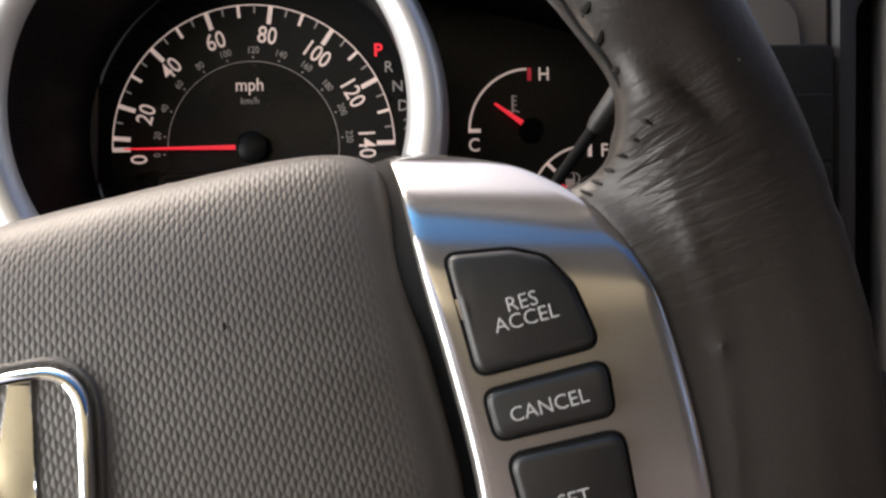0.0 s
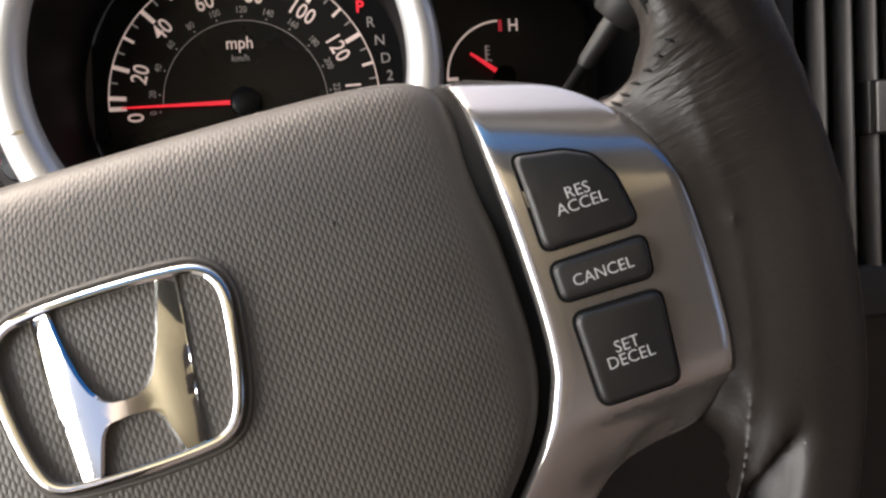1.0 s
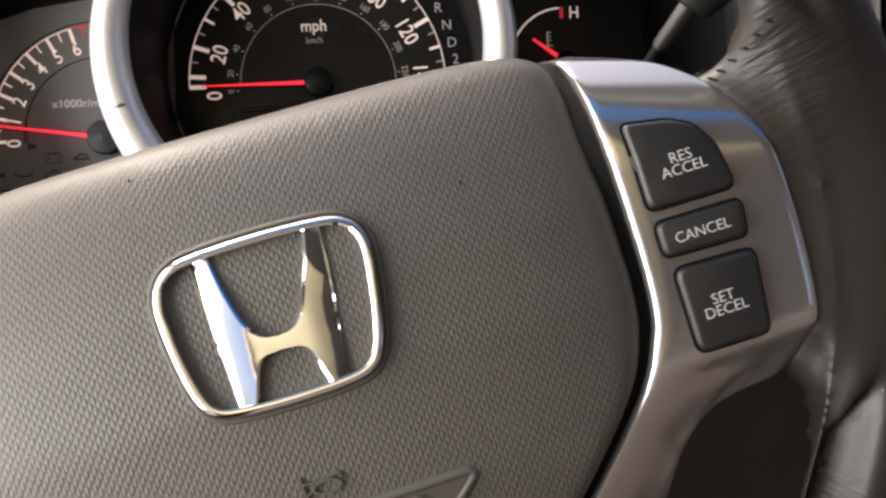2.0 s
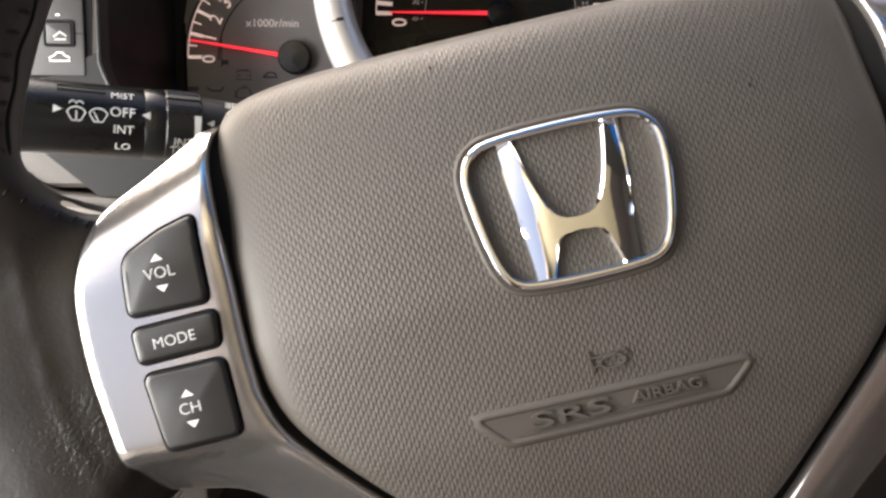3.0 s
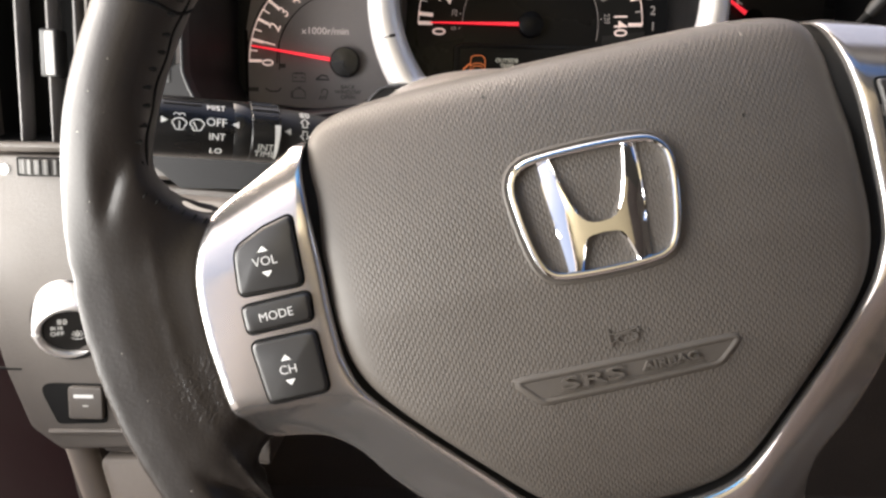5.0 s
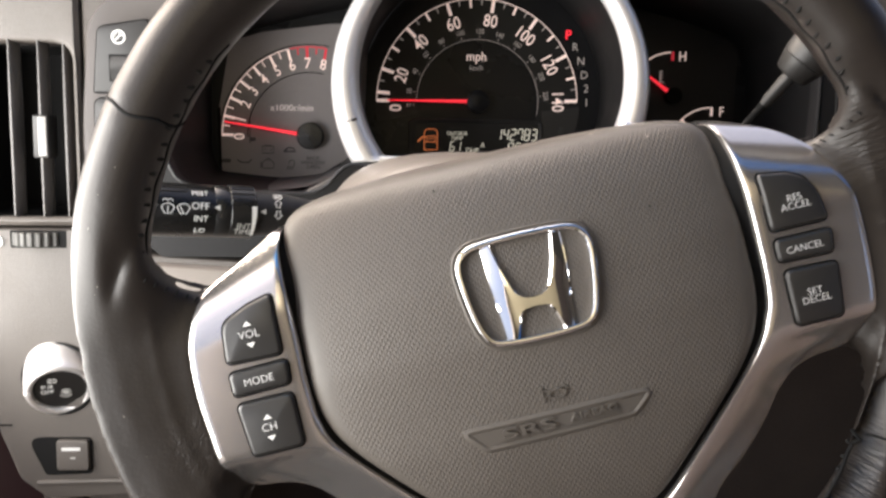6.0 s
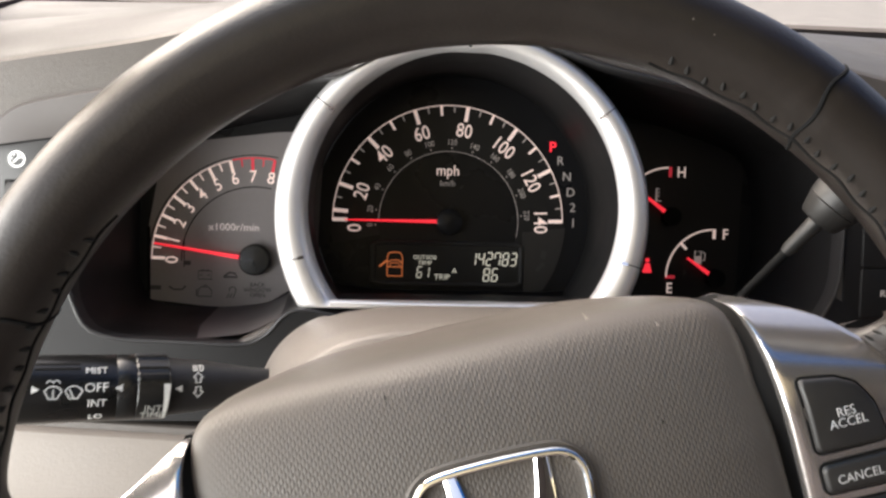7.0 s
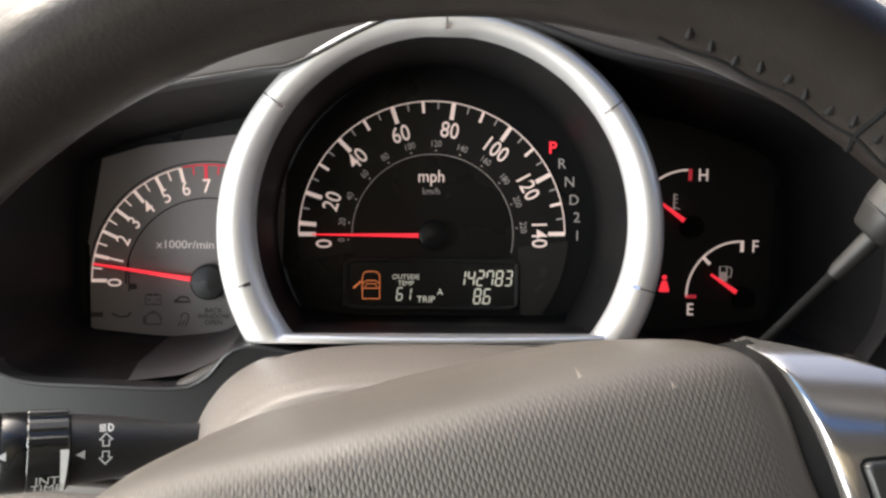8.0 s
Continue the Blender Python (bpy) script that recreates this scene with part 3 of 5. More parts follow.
button(rounded(mm([(-103.4, 20.6), (-114.0, 18.0), (-125.6, 12.8), (-127.2, -4.2), (-104.2, -4.6)]), [0.002, 0.010, 0.006, 0.0025, 0.0025]), "VOL", (-0.1154, 0.0062), 0.0046, 1, 0)
button(rounded(mm([(-127.4, -8.0), (-102.8, -7.4), (-103.8, -17.4), (-127.3, -18.0)]), 0.0024), "MODE", (-0.1158, -0.0130), 0.0044, 0, 1)
button(rounded(mm([(-127.2, -21.2), (-103.8, -21.2), (-103.6, -43.3), (-125.2, -43.8)]), 0.0026), "CH", (-0.1159, -0.0329), 0.0046, 1, 0)


# rim: leather sections with sewn joints
SEAMS = (40.0, 142.0, 218.0, 322.0)


def rim_dip(a):
    """How far the rim's front falls back where a spoke meets it."""
    turn = math.degrees(math.atan2(math.sin(a), abs(math.cos(a))))
    return 0.0175 * smooth_step(26, 2, turn) * smooth_step(-62, -34, turn)


def rim_point(a, b, sunk=0.0):
    deg = math.degrees(a) % 360
    r = RIM_T * (1.02 + 0.02 * noise.noise((math.cos(a) * 9, math.sin(a) * 9, b * 0.3))) - sunk
    for s in () if sunk else SEAMS:
        d = abs((deg - s - 1.5 * math.sin(b) + 180) % 360 - 180)
        r *= 1 - 0.055 * math.exp(-(d / 0.35) ** 2) + 0.018 * math.exp(-((d - 1.2) / 0.6) ** 2)
    rr = RIM_R + r * 0.97 * math.cos(b)
    return (rr * math.cos(a), rr * math.sin(a), RIM_Z + r * 1.06 * math.sin(b) - rim_dip(a) * max(math.sin(b), 0) * (1 + 1.5 * max(-math.cos(b), 0)))


def web_point(side, s, t):
    """The leather that spans from a spoke's trim to the rim; s runs down the trim's edge, t out to the rim."""
    i = int(round(s * 63))
    p0 = Vector(WEB_LINE[side][i])
    lo, hi = -31.0, 20.0
    a = radians(hi + (lo - hi) * s)
    tail = max(0, 1 - min(s, 1 - s) / 0.24) ** 1.2
    rho = RIM_R * (1.0 - 0.08 * tail)
    p2 = Vector((rho * math.cos(a), rho * math.sin(a)))
    mid = (p0 + p2) / 2
    end_top, end_low = Vector((0.1490, 0.0255)), Vector((0.1465, -0.0640))
    w = max(0, 1 - s / 0.16) ** 1.5
    v = max(0, 1 - (1 - s) / 0.16) ** 1.5
    mid = mid * (1 - w - v) + end_top * w + end_low * v
    q = p0 * (1 - t) ** 2 + mid * 2 * t * (1 - t) + p2 * t * t
    front = RIM_Z + RIM_T * 1.06 * math.sqrt(max(1 - ((rho - RIM_R) / (RIM_T * 0.97)) ** 2, 0)) - 0.0002 - rim_dip(a)
    edge_z = trim_height(p0.x, p0.y) - 0.0008
    z = edge_z + (front - edge_z) * smooth_step(0.10, 1.0, t)
    z -= float(np.interp(min(s, 1 - s) * 63, [0, 1, 2, 3, 4, 5], [0.014, 0.0075, 0.0042, 0.0019, 0.0007, 0])) * (1 - t)
    return (side * q.x, q.y, z)


WEB_LINE = {1: spline(mm([(130.5, 34.0), (135.3, 28.0), (139.0, 20), (142.2, 7.5), (143.4, -3), (143.9, -14), (143.5, -26), (142.3, -38), (140.8, -46.6), (137, -53.6), (131.5, -59)]), 64, False), -1: spline(mm([(126.5, 27.8), (131.8, 23.4), (135.8, 16), (138.5, 6.7), (139.7, -5), (139.6, -18.3), (138.5, -32), (137.7, -41.6), (136.0, -48), (133, -53.2), (128.2, -59)]), 64, False)}
bm = bmesh.new()
rows = [[rim_point(radians(i * 0.9), 2 * math.pi * j / 40) for j in range(40)] for i in range(400)]
loops(bm, rows + rows[:1])
bmesh.ops.remove_doubles(bm, verts=bm.verts, dist=1e-7)
for side in (1, -1):
    rows = []
    for i in range(64):
        top = [web_point(side, i / 63, j / 24) for j in range(25)]
        rows.append(top + [(x, y, z - 0.008) for x, y, z in reversed(top)])
    loops(bm, rows, True, (True, True))
rim = part("rim", bm, LEATHER, wheel, "worn black leather rim, spreading over the spokes")
blend = rim.modifiers.new("blend", "REMESH")
blend.mode, blend.voxel_size, blend.use_smooth_shade = "VOXEL", 0.0010, True
soften = rim.modifiers.new("soften", "SMOOTH")
soften.factor, soften.iterations = 0.5, 60
for deg in SEAMS:
    bm = tube([rim_point(radians(deg + 1.5 * math.sin(b) + 0.25 * math.sin(5 * b)), b, 0.0006) for b in np.linspace(0, 2 * math.pi, 64, endpoint=False)], 0.00085, 8, True)
    part("seam", bm, GAP, rim, "dark sewn joint across the rim")


# sewn seam along the rim's inner edge
for lo, hi in ((14, 60), (128, 166), (219, 246), (294, 321)):
    bm = tube([rim_point(radians(q), radians(170 + 2.5 * math.sin(q * 0.9)), 0.0005) for q in np.linspace(lo, hi, 60)], 0.0008, 8)
    part("seam", bm, GAP, rim, "dark sewn seam along the rim's inner edge")


# stitches along the rim's inner edge and the spokes
def stitches():
    bm = bmesh.new()
    for k in range(156):
        a = radians(k * 360 / 156)
        turn = math.degrees(math.atan2(math.sin(a), abs(math.cos(a))))
        if -37 < turn < 13 or turn < -70 or 58 < math.degrees(a) < 130:
            continue
        b = radians(164 + 4 * math.sin(k * 1.7))
        p, q = Vector(rim_point(a, b, 0.0002)), Vector(rim_point(a + 0.007 + 0.004 * math.sin(k * 2.9), b - 0.24, 0.0002))
        out = (p - Vector((RIM_R * math.cos(a), RIM_R * math.sin(a), RIM_Z))).normalized() * 0.0003
        tube([p - out, (p + q) / 2 + out * 1.6, q - out], [0.0005, 0.0010, 0.0005], 6, False, bm)
    for side in (1, -1):
        for k in range(6):
            t = 0.12 + 0.12 * k
            p, q = Vector(web_point(side, 0.070, t)), Vector(web_point(side, 0.090, t + 0.01))
            tube([p, (p + q) / 2 + Vector((0, 0, 0.0003)), q], [0.0003, 0.0005, 0.0003], 6, False, bm)
    return bm


part("stitching", stitches(), THREAD, rim, "dark thread stitches", kind="stuff")
# small pale nicks worn into the leather
rng = random.Random(5)
bm = bmesh.new()
for k in range(46):
    a = radians(rng.uniform(150, 236)) if k % 5 else radians(rng.uniform(-60, 60))
    b = radians(rng.gauss(75, 38))
    c0, u0, v0 = (Vector(rim_point(a + i, b + j)) for i, j in ((0, 0), (0.002, 0), (0, 0.02)))
    u0, v0 = (u0 - c0).normalized(), (v0 - c0).normalized()
    w0 = (c0 - Vector((RIM_R * math.cos(a), RIM_R * math.sin(a), RIM_Z))).normalized() * 0.00006
    s0 = rng.uniform(0.00016, 0.00042)
    bm.faces.new([bm.verts.new(c0 + w0 + s0 * (u0 * p + v0 * q)) for p, q in ((-1, -0.4), (0.2, -0.9), (0.9, 0.1), (0.3, 0.8), (-0.5, 0.6))])
part("nicks", bm, TAUPE, rim, "tiny pale nicks in the leather", kind="stuff")
# hub behind the cover, and the foot of the wheel
part("hub", lathe([(0.050, -0.050), (0.052, -0.066), (0.045, -0.085), (0.04, -0.11)], 48, None, (0, -0.03, 0)), WELL, wheel, "black hub housing behind the cover")
bm = slab(rounded(mm([(-55, -122), (55, -122), (56, -160), (-56, -160)]), 0.006), edge(-0.034, -0.0165, 0.009))
part("lower_spoke", bm, SILVER, wheel, "silver lower spoke")


# ---- instrument cluster: local x right, y up its face, z towards the driver ----
CLUSTER = pose(0.0019, 0.2681, 0.7090, 71.46, 0, 0) @ Matrix.Diagonal((0.99, 0.99, 0.99, 1))
cluster = thing("instrument_cluster", CLUSTER, "lit instrument cluster with silver-ringed speedometer, tachometer and small gauges", "instrument cluster")
FACE = 0.088


def printed(name, bm, mat, label=""):
    return part(name, bm, mat, cluster, label, smooth=False)


OPEN = mm([(-192, -37), (-190, -47), (-184, -57.5), (-170, -62.3), (-147, -63.6), (-110, -64.6), (-98, -60), (-82, -47), (-40, -52), (60, -52), (90, -50), (120, -60), (182, -54), (191, -48), (198.7, -34), (201, -18), (200, 20), (186, 46), (130, 66), (75, 78), (0, 96), (-60, 71), (-75, 68), (-127, 58), (-178, 42), (-190, 20)])
OPENING = spline(OPEN, 200)
# backs of the gauges and the black tub around them
part("back_panel", slab(rect(-0.215, -0.085, 0.225, 0.11), [(0, -0.012), (0, -0.003)]), DIAL, cluster, "gloss black backing")
tub = bmesh.new()
loops(tub, [[(x, y, z) for x, y in inset(OPENING, d)] for d, z in ((0, FACE - 0.004), (0.002, 0.05), (0.006, -0.003))])
part("tub", tub, PIT, cluster, "black recess wall")
lip = bmesh.new()
loops(lip, [[(x, y, z) for x, y in inset(OPENING, d)] for d, z in ((-0.0018, FACE + 0.0020), (-0.0015, FACE + 0.0036), (-0.0007, FACE + 0.0042), (0.0002, FACE + 0.0038), (0.0006, FACE + 0.002), (0.0006, FACE - 0.006))])
part("lip", lip, WELL, cluster, "thin gloss edge round the recess")

# speedometer
CX, CY, CR = 0.0010, -0.0034, 0.0712
part("speedometer_face", slab(rect(-0.095, -0.06, 0.1, 0.098, 0.02), [(0, -0.003), (0, -0.0012)]), DIAL, cluster, "gloss black dial")
band = bmesh.new()
loops(band, [[(CX + r * math.cos(radians(a)), CY + r * math.sin(radians(a)), -0.0006) for a in np.linspace(-32, 192, 90)] for r in (0.0432, 0.0835 - 0.0110)], False)
part("scale_band", band, DIAL_DARK, cluster, "charcoal scale band")
side_band = [(CX + 0.0732 * math.cos(radians(a)), CY + 0.0732 * math.sin(radians(a))) for a in np.linspace(-2, -36, 16)] + mm([(57.5, -47), (49.0, -47), (47.2, -9.5)])
part("side_band", slab(side_band, [(0, -0.001), (0, -0.0003)]), DIAL_SIDE, cluster, "grey lower corner of the dial")


def speed_angle(v):
    return 180.0 - (v * 0.47 if v < 10 else 4.7 + (v - 10) * 1.339)


printed("scale_arc", stroke(arc(CX, CY, CR, 180.3, 1.0, 90), 0.0006, 0, 0.0002), GLOW, "pale backlit arc")
printed("inner_arc", stroke(arc(CX, CY, 0.0432, 180.3, -12, 90), 0.00035, 0, 0.0002), GLOW_DIM, "fine grey arc")
for v in [0] + list(range(10, 141, 5)):
    major, half_mark = v % 20 == 0 or v == 10, v % 10 == 0
    a = radians(speed_angle(v))
    r1 = CR - (0.0090 if major else 0.0062 if half_mark else 0.0042)
    w = 0.0023 if major else 0.0015 if half_mark else 0.0008
    d = Vector((math.cos(a), math.sin(a)))
    c = Vector((CX, CY))
    printed("tick", stroke([c + d * r1, c + d * CR], w, 0, 0.0002), GLOW if half_mark else GLOW_DIM, "pale backlit mark")
for v, r in ((0, 0.0578), (20, 0.0562), (40, 0.0568), (60, 0.0560), (80, 0.0562), (100, 0.0565), (120, 0.0568), (140, 0.0570)):
    a = radians(speed_angle(v) + (5 if v == 0 else 0))
    printed("numeral", lettering(str(v), 0.0120, CX + r * math.cos(a), CY + r * math.sin(a), 0.0002, {0: 90, 20: 72, 40: 45, 60: 17, 80: -9, 100: -36, 120: -62, 140: -88}[v], 0.0001, wide=0.84, weight=0.006), GLOW, "pale backlit numeral")
for v in range(0, 221, 20):
    a = radians(speed_angle(v / 1.609) + (3.5 if v == 0 else 0))
    printed("small_numeral", lettering(str(v), 0.0049, CX + 0.0487 * math.cos(a), CY + 0.0487 * math.sin(a), 0.0002, math.degrees(a) - 90, 0.0001, wide=0.85), GLOW_DIM, "fine grey numeral")
    printed("dot", slab(arc(CX + 0.0452 * math.cos(a), CY + 0.0452 * math.sin(a), 0.0005, 0, 330, 8), [(0, 0), (0, 0.0002)]), GLOW_DIM, "fine grey dot")
printed("lettering", lettering("mph", 0.0092, CX - 0.0012, 0.0278, 0.0002, 0, 0.0001, wide=0.9, weight=0.004), GLOW, "pale backlit letters")
printed("lettering", lettering("km/h", 0.0050, CX - 0.0012, 0.0200, 0.0002, 0, 0.0001, wide=0.95), GLOW_DIM, "grey letters")
part("needle", slab([(CX - 0.0637, CY - 0.0003), (CX - 0.0637, CY + 0.0003), (CX - 0.006, CY + 0.0012), (CX - 0.006, CY - 0.0012)], edge(0.0035, 0.0052, 0.0004)), RED, cluster, "lit red needle", False)
part("needle_hub", lathe([(0.0080, 0.002), (0.0078, 0.0055), (0.0070, 0.0060), (0.0001, 0.0062)], 40, None, (CX, CY, 0)), DIAL, cluster, "matt black needle cap")
for k, (word, x, y) in enumerate((("P", 64.7, 44.0), ("R", 69.8, 35.6), ("N", 74.2, 25.9), ("D", 76.8, 16.2), ("2", 78.5, 6.8), ("1", 79.0, -3.0))):
    printed("gear_letter", lettering(word, 0.0088 if k == 0 else 0.0078, x / 1000, y / 1000, 0.0002, 0, 0.0001, weight=0.02 if k == 0 else 0.0), RED if k == 0 else GLOW_DIM, "lit red letter" if k == 0 else "grey letter")

# display window below the dial
part("display_frame", plate(rect(-0.0475, -0.0435, 0.0480, -0.0155, 0.002), rect(-0.0435, -0.0412, 0.0455, -0.0180, 0.001), -0.0004, 0.0010, 0.0006, 80), WELL, cluster, "black display frame")
part("display", slab(rect(-0.0435, -0.0412, 0.0455, -0.0180), [(0, -0.0012), (0, 0.0001)]), DIAL_DARK, cluster, "dark display glass")
SEG = {"1": "bc", "4": "fgbc", "2": "abged", "7": "abcf", "8": "abcdefg", "3": "abgcd", "6": "afgedc"}


def digit(ch, x, y, h, w):
    lean = 0.12
    t = h * 0.095

    def q(a, b):
        return (x + a * w + lean * b * h, y + b * h)

    bm = bmesh.new()
    for s in SEG[ch]:
        e0, e1 = {"a": ((-.42, .5), (.42, .5)), "d": ((-.42, -.5), (.42, -.5)), "g": ((-.4, 0), (.4, 0)), "b": ((.5, .45), (.5, .05)), "c": ((.5, -.05), (.5, -.45)), "f": ((-.5, .45), (-.5, .05)), "e": ((-.5, -.05), (-.5, -.45))}[s]
        stroke([q(*e0), q(*e1)], t, 0.0006, 0.0008, False, bm)
    return bm


for k, ch in enumerate("142783"):
    printed("digit", digit(ch, 0.0168 + 0.00505 * k, -0.0262, 0.0078, 0.0033), LCD, "pale display digit")
for ch, x in (("8", 0.0253), ("6", 0.0305)):
    printed("digit", digit(ch, x, -0.0360, 0.0078, 0.0033), LCD, "pale display digit")
printed("digit_point", slab(rect(0.0276, -0.0400, 0.0283, -0.0393), [(0, 0.0006), (0, 0.0008)]), LCD)
for ch, x in (("6", -0.0165), ("1", -0.0120)):
    printed("digit", digit(ch, x, -0.0350, 0.0066, 0.0028), LCD, "pale display digit")
for words, size, x, y in (("OUTSIDE", 0.0036, -13.2, -25.9), ("TEMP", 0.0036, -13.2, -29.3), ("TRIP", 0.0050, -2.4, -38.0), ("A", 0.0048, 5.2, -34.0)):
    printed("lettering", lettering(words, size, x / 1000, y / 1000, 0.0006, 0, 0.0001), LCD, "pale display letters")
ax, ay = -0.0318, -0.0300
car = [stroke(rounded([(ax - 0.0046, ay - 0.0076), (ax + 0.0046, ay - 0.0076), (ax + 0.0046, ay + 0.0070), (ax - 0.0046, ay + 0.0070)], [0.0004, 0.0004, 0.0034, 0.0034]), 0.0005, 0.0006, 0.0008, True),
       stroke([(ax - 0.0046, ay - 0.0020), (ax + 0.0046, ay - 0.0020)], 0.0005, 0.0006, 0.0008),
       stroke([(ax - 0.0044, ay + 0.0006), (ax - 0.002, ay + 0.0022), (ax + 0.002, ay + 0.0022), (ax + 0.0044, ay + 0.0006)], 0.0005, 0.0006, 0.0008),
       stroke([(ax - 0.003, ay - 0.0016), (ax - 0.0026, ay + 0.0004), (ax + 0.0026, ay + 0.0004), (ax + 0.003, ay - 0.0016)], 0.0005, 0.0006, 0.0008)]
printed("car_symbol", join(*car), AMBER, "amber outline of a car")
printed("door_symbol", stroke([(ax - 0.0052, ay + 0.0018), (ax - 0.0094, ay - 0.0020)], 0.0010, 0.0006, 0.0008), AMBER, "amber open-door bar")

# silver ring of the speedometer
BX, BY = 0.0034, 0.0010


def ring_outline(r, cy, cut, top, n=180, cx=BX):
    pts = []
    for a in np.linspace(0, 360, 720, endpoint=False):
        x, y = cx + r * math.cos(radians(a)), cy + r * math.sin(radians(a))
        pts.append((x, max(min(y, top), cut)))
    return resample(pts + [pts[0]], n)


bez = bmesh.new()
rings = [(ring_outline(0.0975, BY, -0.0475, 0.0970, cx=0.0021), 0.060), (ring_outline(0.0975, BY, -0.0475, 0.0970, cx=0.0021), 0.079), (ring_outline(0.0966, BY, -0.0470, 0.0962, cx=0.0021), 0.0858), (ring_outline(0.0945, BY, -0.0464, 0.0948, cx=0.0021), 0.0896),
         (ring_outline(0.0912, BY + 0.001, -0.0456, 0.0925, cx=0.0022), 0.0913), (ring_outline(0.0876, BY + 0.002, -0.0448, 0.0900, cx=0.0023), 0.0912), (ring_outline(0.0846, BY + 0.003, -0.0442, 0.0880, cx=0.0024), 0.0898), (ring_outline(0.0836, BY + 0.0034, -0.0436, 0.0872, cx=0.0024), 0.0888),
         (ring_outline(0.0818, BY + 0.0037, -0.0430, 0.0858, cx=0.0024), 0.0868), (ring_outline(0.0805, BY + 0.004, -0.0426, 0.0850, cx=0.0024), 0.0835)]
loops(bez, [[(x, y, z) for x, y in pts] for pts, z in rings])
bezel = part("bezel", bez, SATIN, cluster, "satin silver D-shaped ring", sharp=50)
well = bmesh.new()
loops(well, [[(x, y, z) for x, y in pts] for pts, z in ((ring_outline(0.0804, BY + 0.004, -0.0426, 0.0849, cx=0.0024), 0.0836), (ring_outline(0.0808, BY + 0.003, -0.0436, 0.0845, cx=0.0024), 0.045), (ring_outline(0.0850, BY, -0.0530, 0.0870), 0.0))])
part("well", well, PIT, bezel, "black inner wall of the ring")
for a in (37, 90, 143, 195.5, 344.5):
    d = Vector((math.cos(radians(a)), math.sin(radians(a))))
    for r0, r1, mat, w, z in ((0.0836, 0.0974, GAP, 0.0005, 0.0), (0.0845, 0.0890, CHROME, 0.0016, 0.0007)):
        bm = bmesh.new()
        c = Vector((0.0022, BY + 0.001))
        s = Vector((-d.y, d.x)) * w / 2
        prof = [(0.0976, 0.079), (0.0967, 0.0860), (0.0946, 0.0898), (0.0912, 0.0915), (0.0876, 0.0915), (0.0846, 0.0900)]
        prof = [q for q in prof if r0 - 0.0005 <= q[0] <= r1 + 0.001]
        loops(bm, [[(*(c + d * r + s * k), h + z) for r, h in prof] for k in (-1, 1)], False)
        part("notch", bm, mat, bezel, "small notch in the ring", False)
part("well_floor", surface(lambda s, t: (BX - 0.0735 + 0.147 * s, -0.0437 + 0.0016 * t, 0.0890 - 0.024 * t), 8, 4), PIT, bezel, "black lower wall of the ring")
part("bottom_bar", tube([(-0.0655, -0.0437, 0.0895), (-0.03, -0.0444, 0.0905), (BX, -0.0446, 0.0908), (0.037, -0.0444, 0.0905), (0.0720, -0.0437, 0.0895)], 0.0016, 10), SATIN, bezel, "bright lower bar")

# tachometer
TX, TY, TR = -0.1165, -0.0290, 0.0615
face = mm([(-179.5, -55), (-140, -59.5), (-122, -60.6), (-112, -58.5), (-97, -49.5), (-80, -40), (-76, 50), (-105, 48.2), (-150, 42), (-172, 35), (-180, -10)])
part("tachometer_face", slab(face, [(0, -0.002), (0, 0.0)]), DIAL_GREY, cluster, "grey tachometer face")
part("face_groove", stroke([face[-1]] + face[:6], 0.0020, 0.0002, 0.0006), GAP, cluster, "dark line below the face")
part("tachometer_sill", surface(lambda s, t: (-0.190 + 0.112 * s, -0.0545 - 0.004 * math.sin(math.pi * min(s * 1.3, 1)) + (0.012 * smooth_step(0.7, 1, s)) - 0.006 * t, 0.001 + 0.08 * t), 24, 6), DIAL_SILL, cluster, "grey sloping sill below the face")
for r, w, mat in ((0.0632, 0.0005, GAP), (0.0440, 0.0006, GAP)):
    printed("groove", stroke(arc(TX, TY, r, 182, 78, 60), w, 0.0001, 0.0003), mat, "fine dark arc")
printed("scale_arc", stroke(arc(TX, TY, TR, 180.5, 105, 60), 0.0006, 0.0002, 0.0004), GLOW, "pale backlit arc")
printed("red_arc", stroke(arc(TX, TY, TR, 103.5, 80, 30), 0.0008, 0.0002, 0.0004), RED_DIM, "red arc")
printed("scale_step", stroke([(-0.1590, -0.0345), (-0.1590, -0.017)], 0.0005, 0.0001, 0.0003), GAP)
for k in range(17):
    v = k / 2
    a = radians(180 - v * 12.55)
    d, c = Vector((math.cos(a), math.sin(a))), Vector((TX, TY))
    big = k % 2 == 0
    printed("tick", stroke([c + d * (TR - (0.0078 if big else 0.005)), c + d * TR], 0.0018 if big else 0.0008, 0.0002, 0.0004), RED_DIM if v > 6 else GLOW, "red mark" if v > 6 else "pale backlit mark")
    if big:
        printed("numeral", lettering(str(int(v)), 0.0104, TX + 0.0495 * d.x, TY + 0.0500 * d.y - (0.001 if v == 0 else 0), 0.0003, (180 - v * 12.55) - 90, 0.0001, wide=0.9, weight=0.004), GLOW, "pale backlit numeral")
printed("lettering", lettering("x1000r/min", 0.0062, -0.1295, -0.0098, 0.0003, 0, 0.0001, wide=1.05), GLOW_MID, "grey letters")
a = radians(171.3)
d = Vector((math.cos(a), math.sin(a)))
s = Vector((-d.y, d.x))
c = Vector((TX, TY))
part("needle", slab([c + d * 0.0600 - s * 0.0005, c + d * 0.0600 + s * 0.0005, c + d * 0.006 + s * 0.0013, c + d * 0.006 - s * 0.0013], edge(0.0035, 0.0052, 0.0004)), RED, cluster, "lit red needle", False)
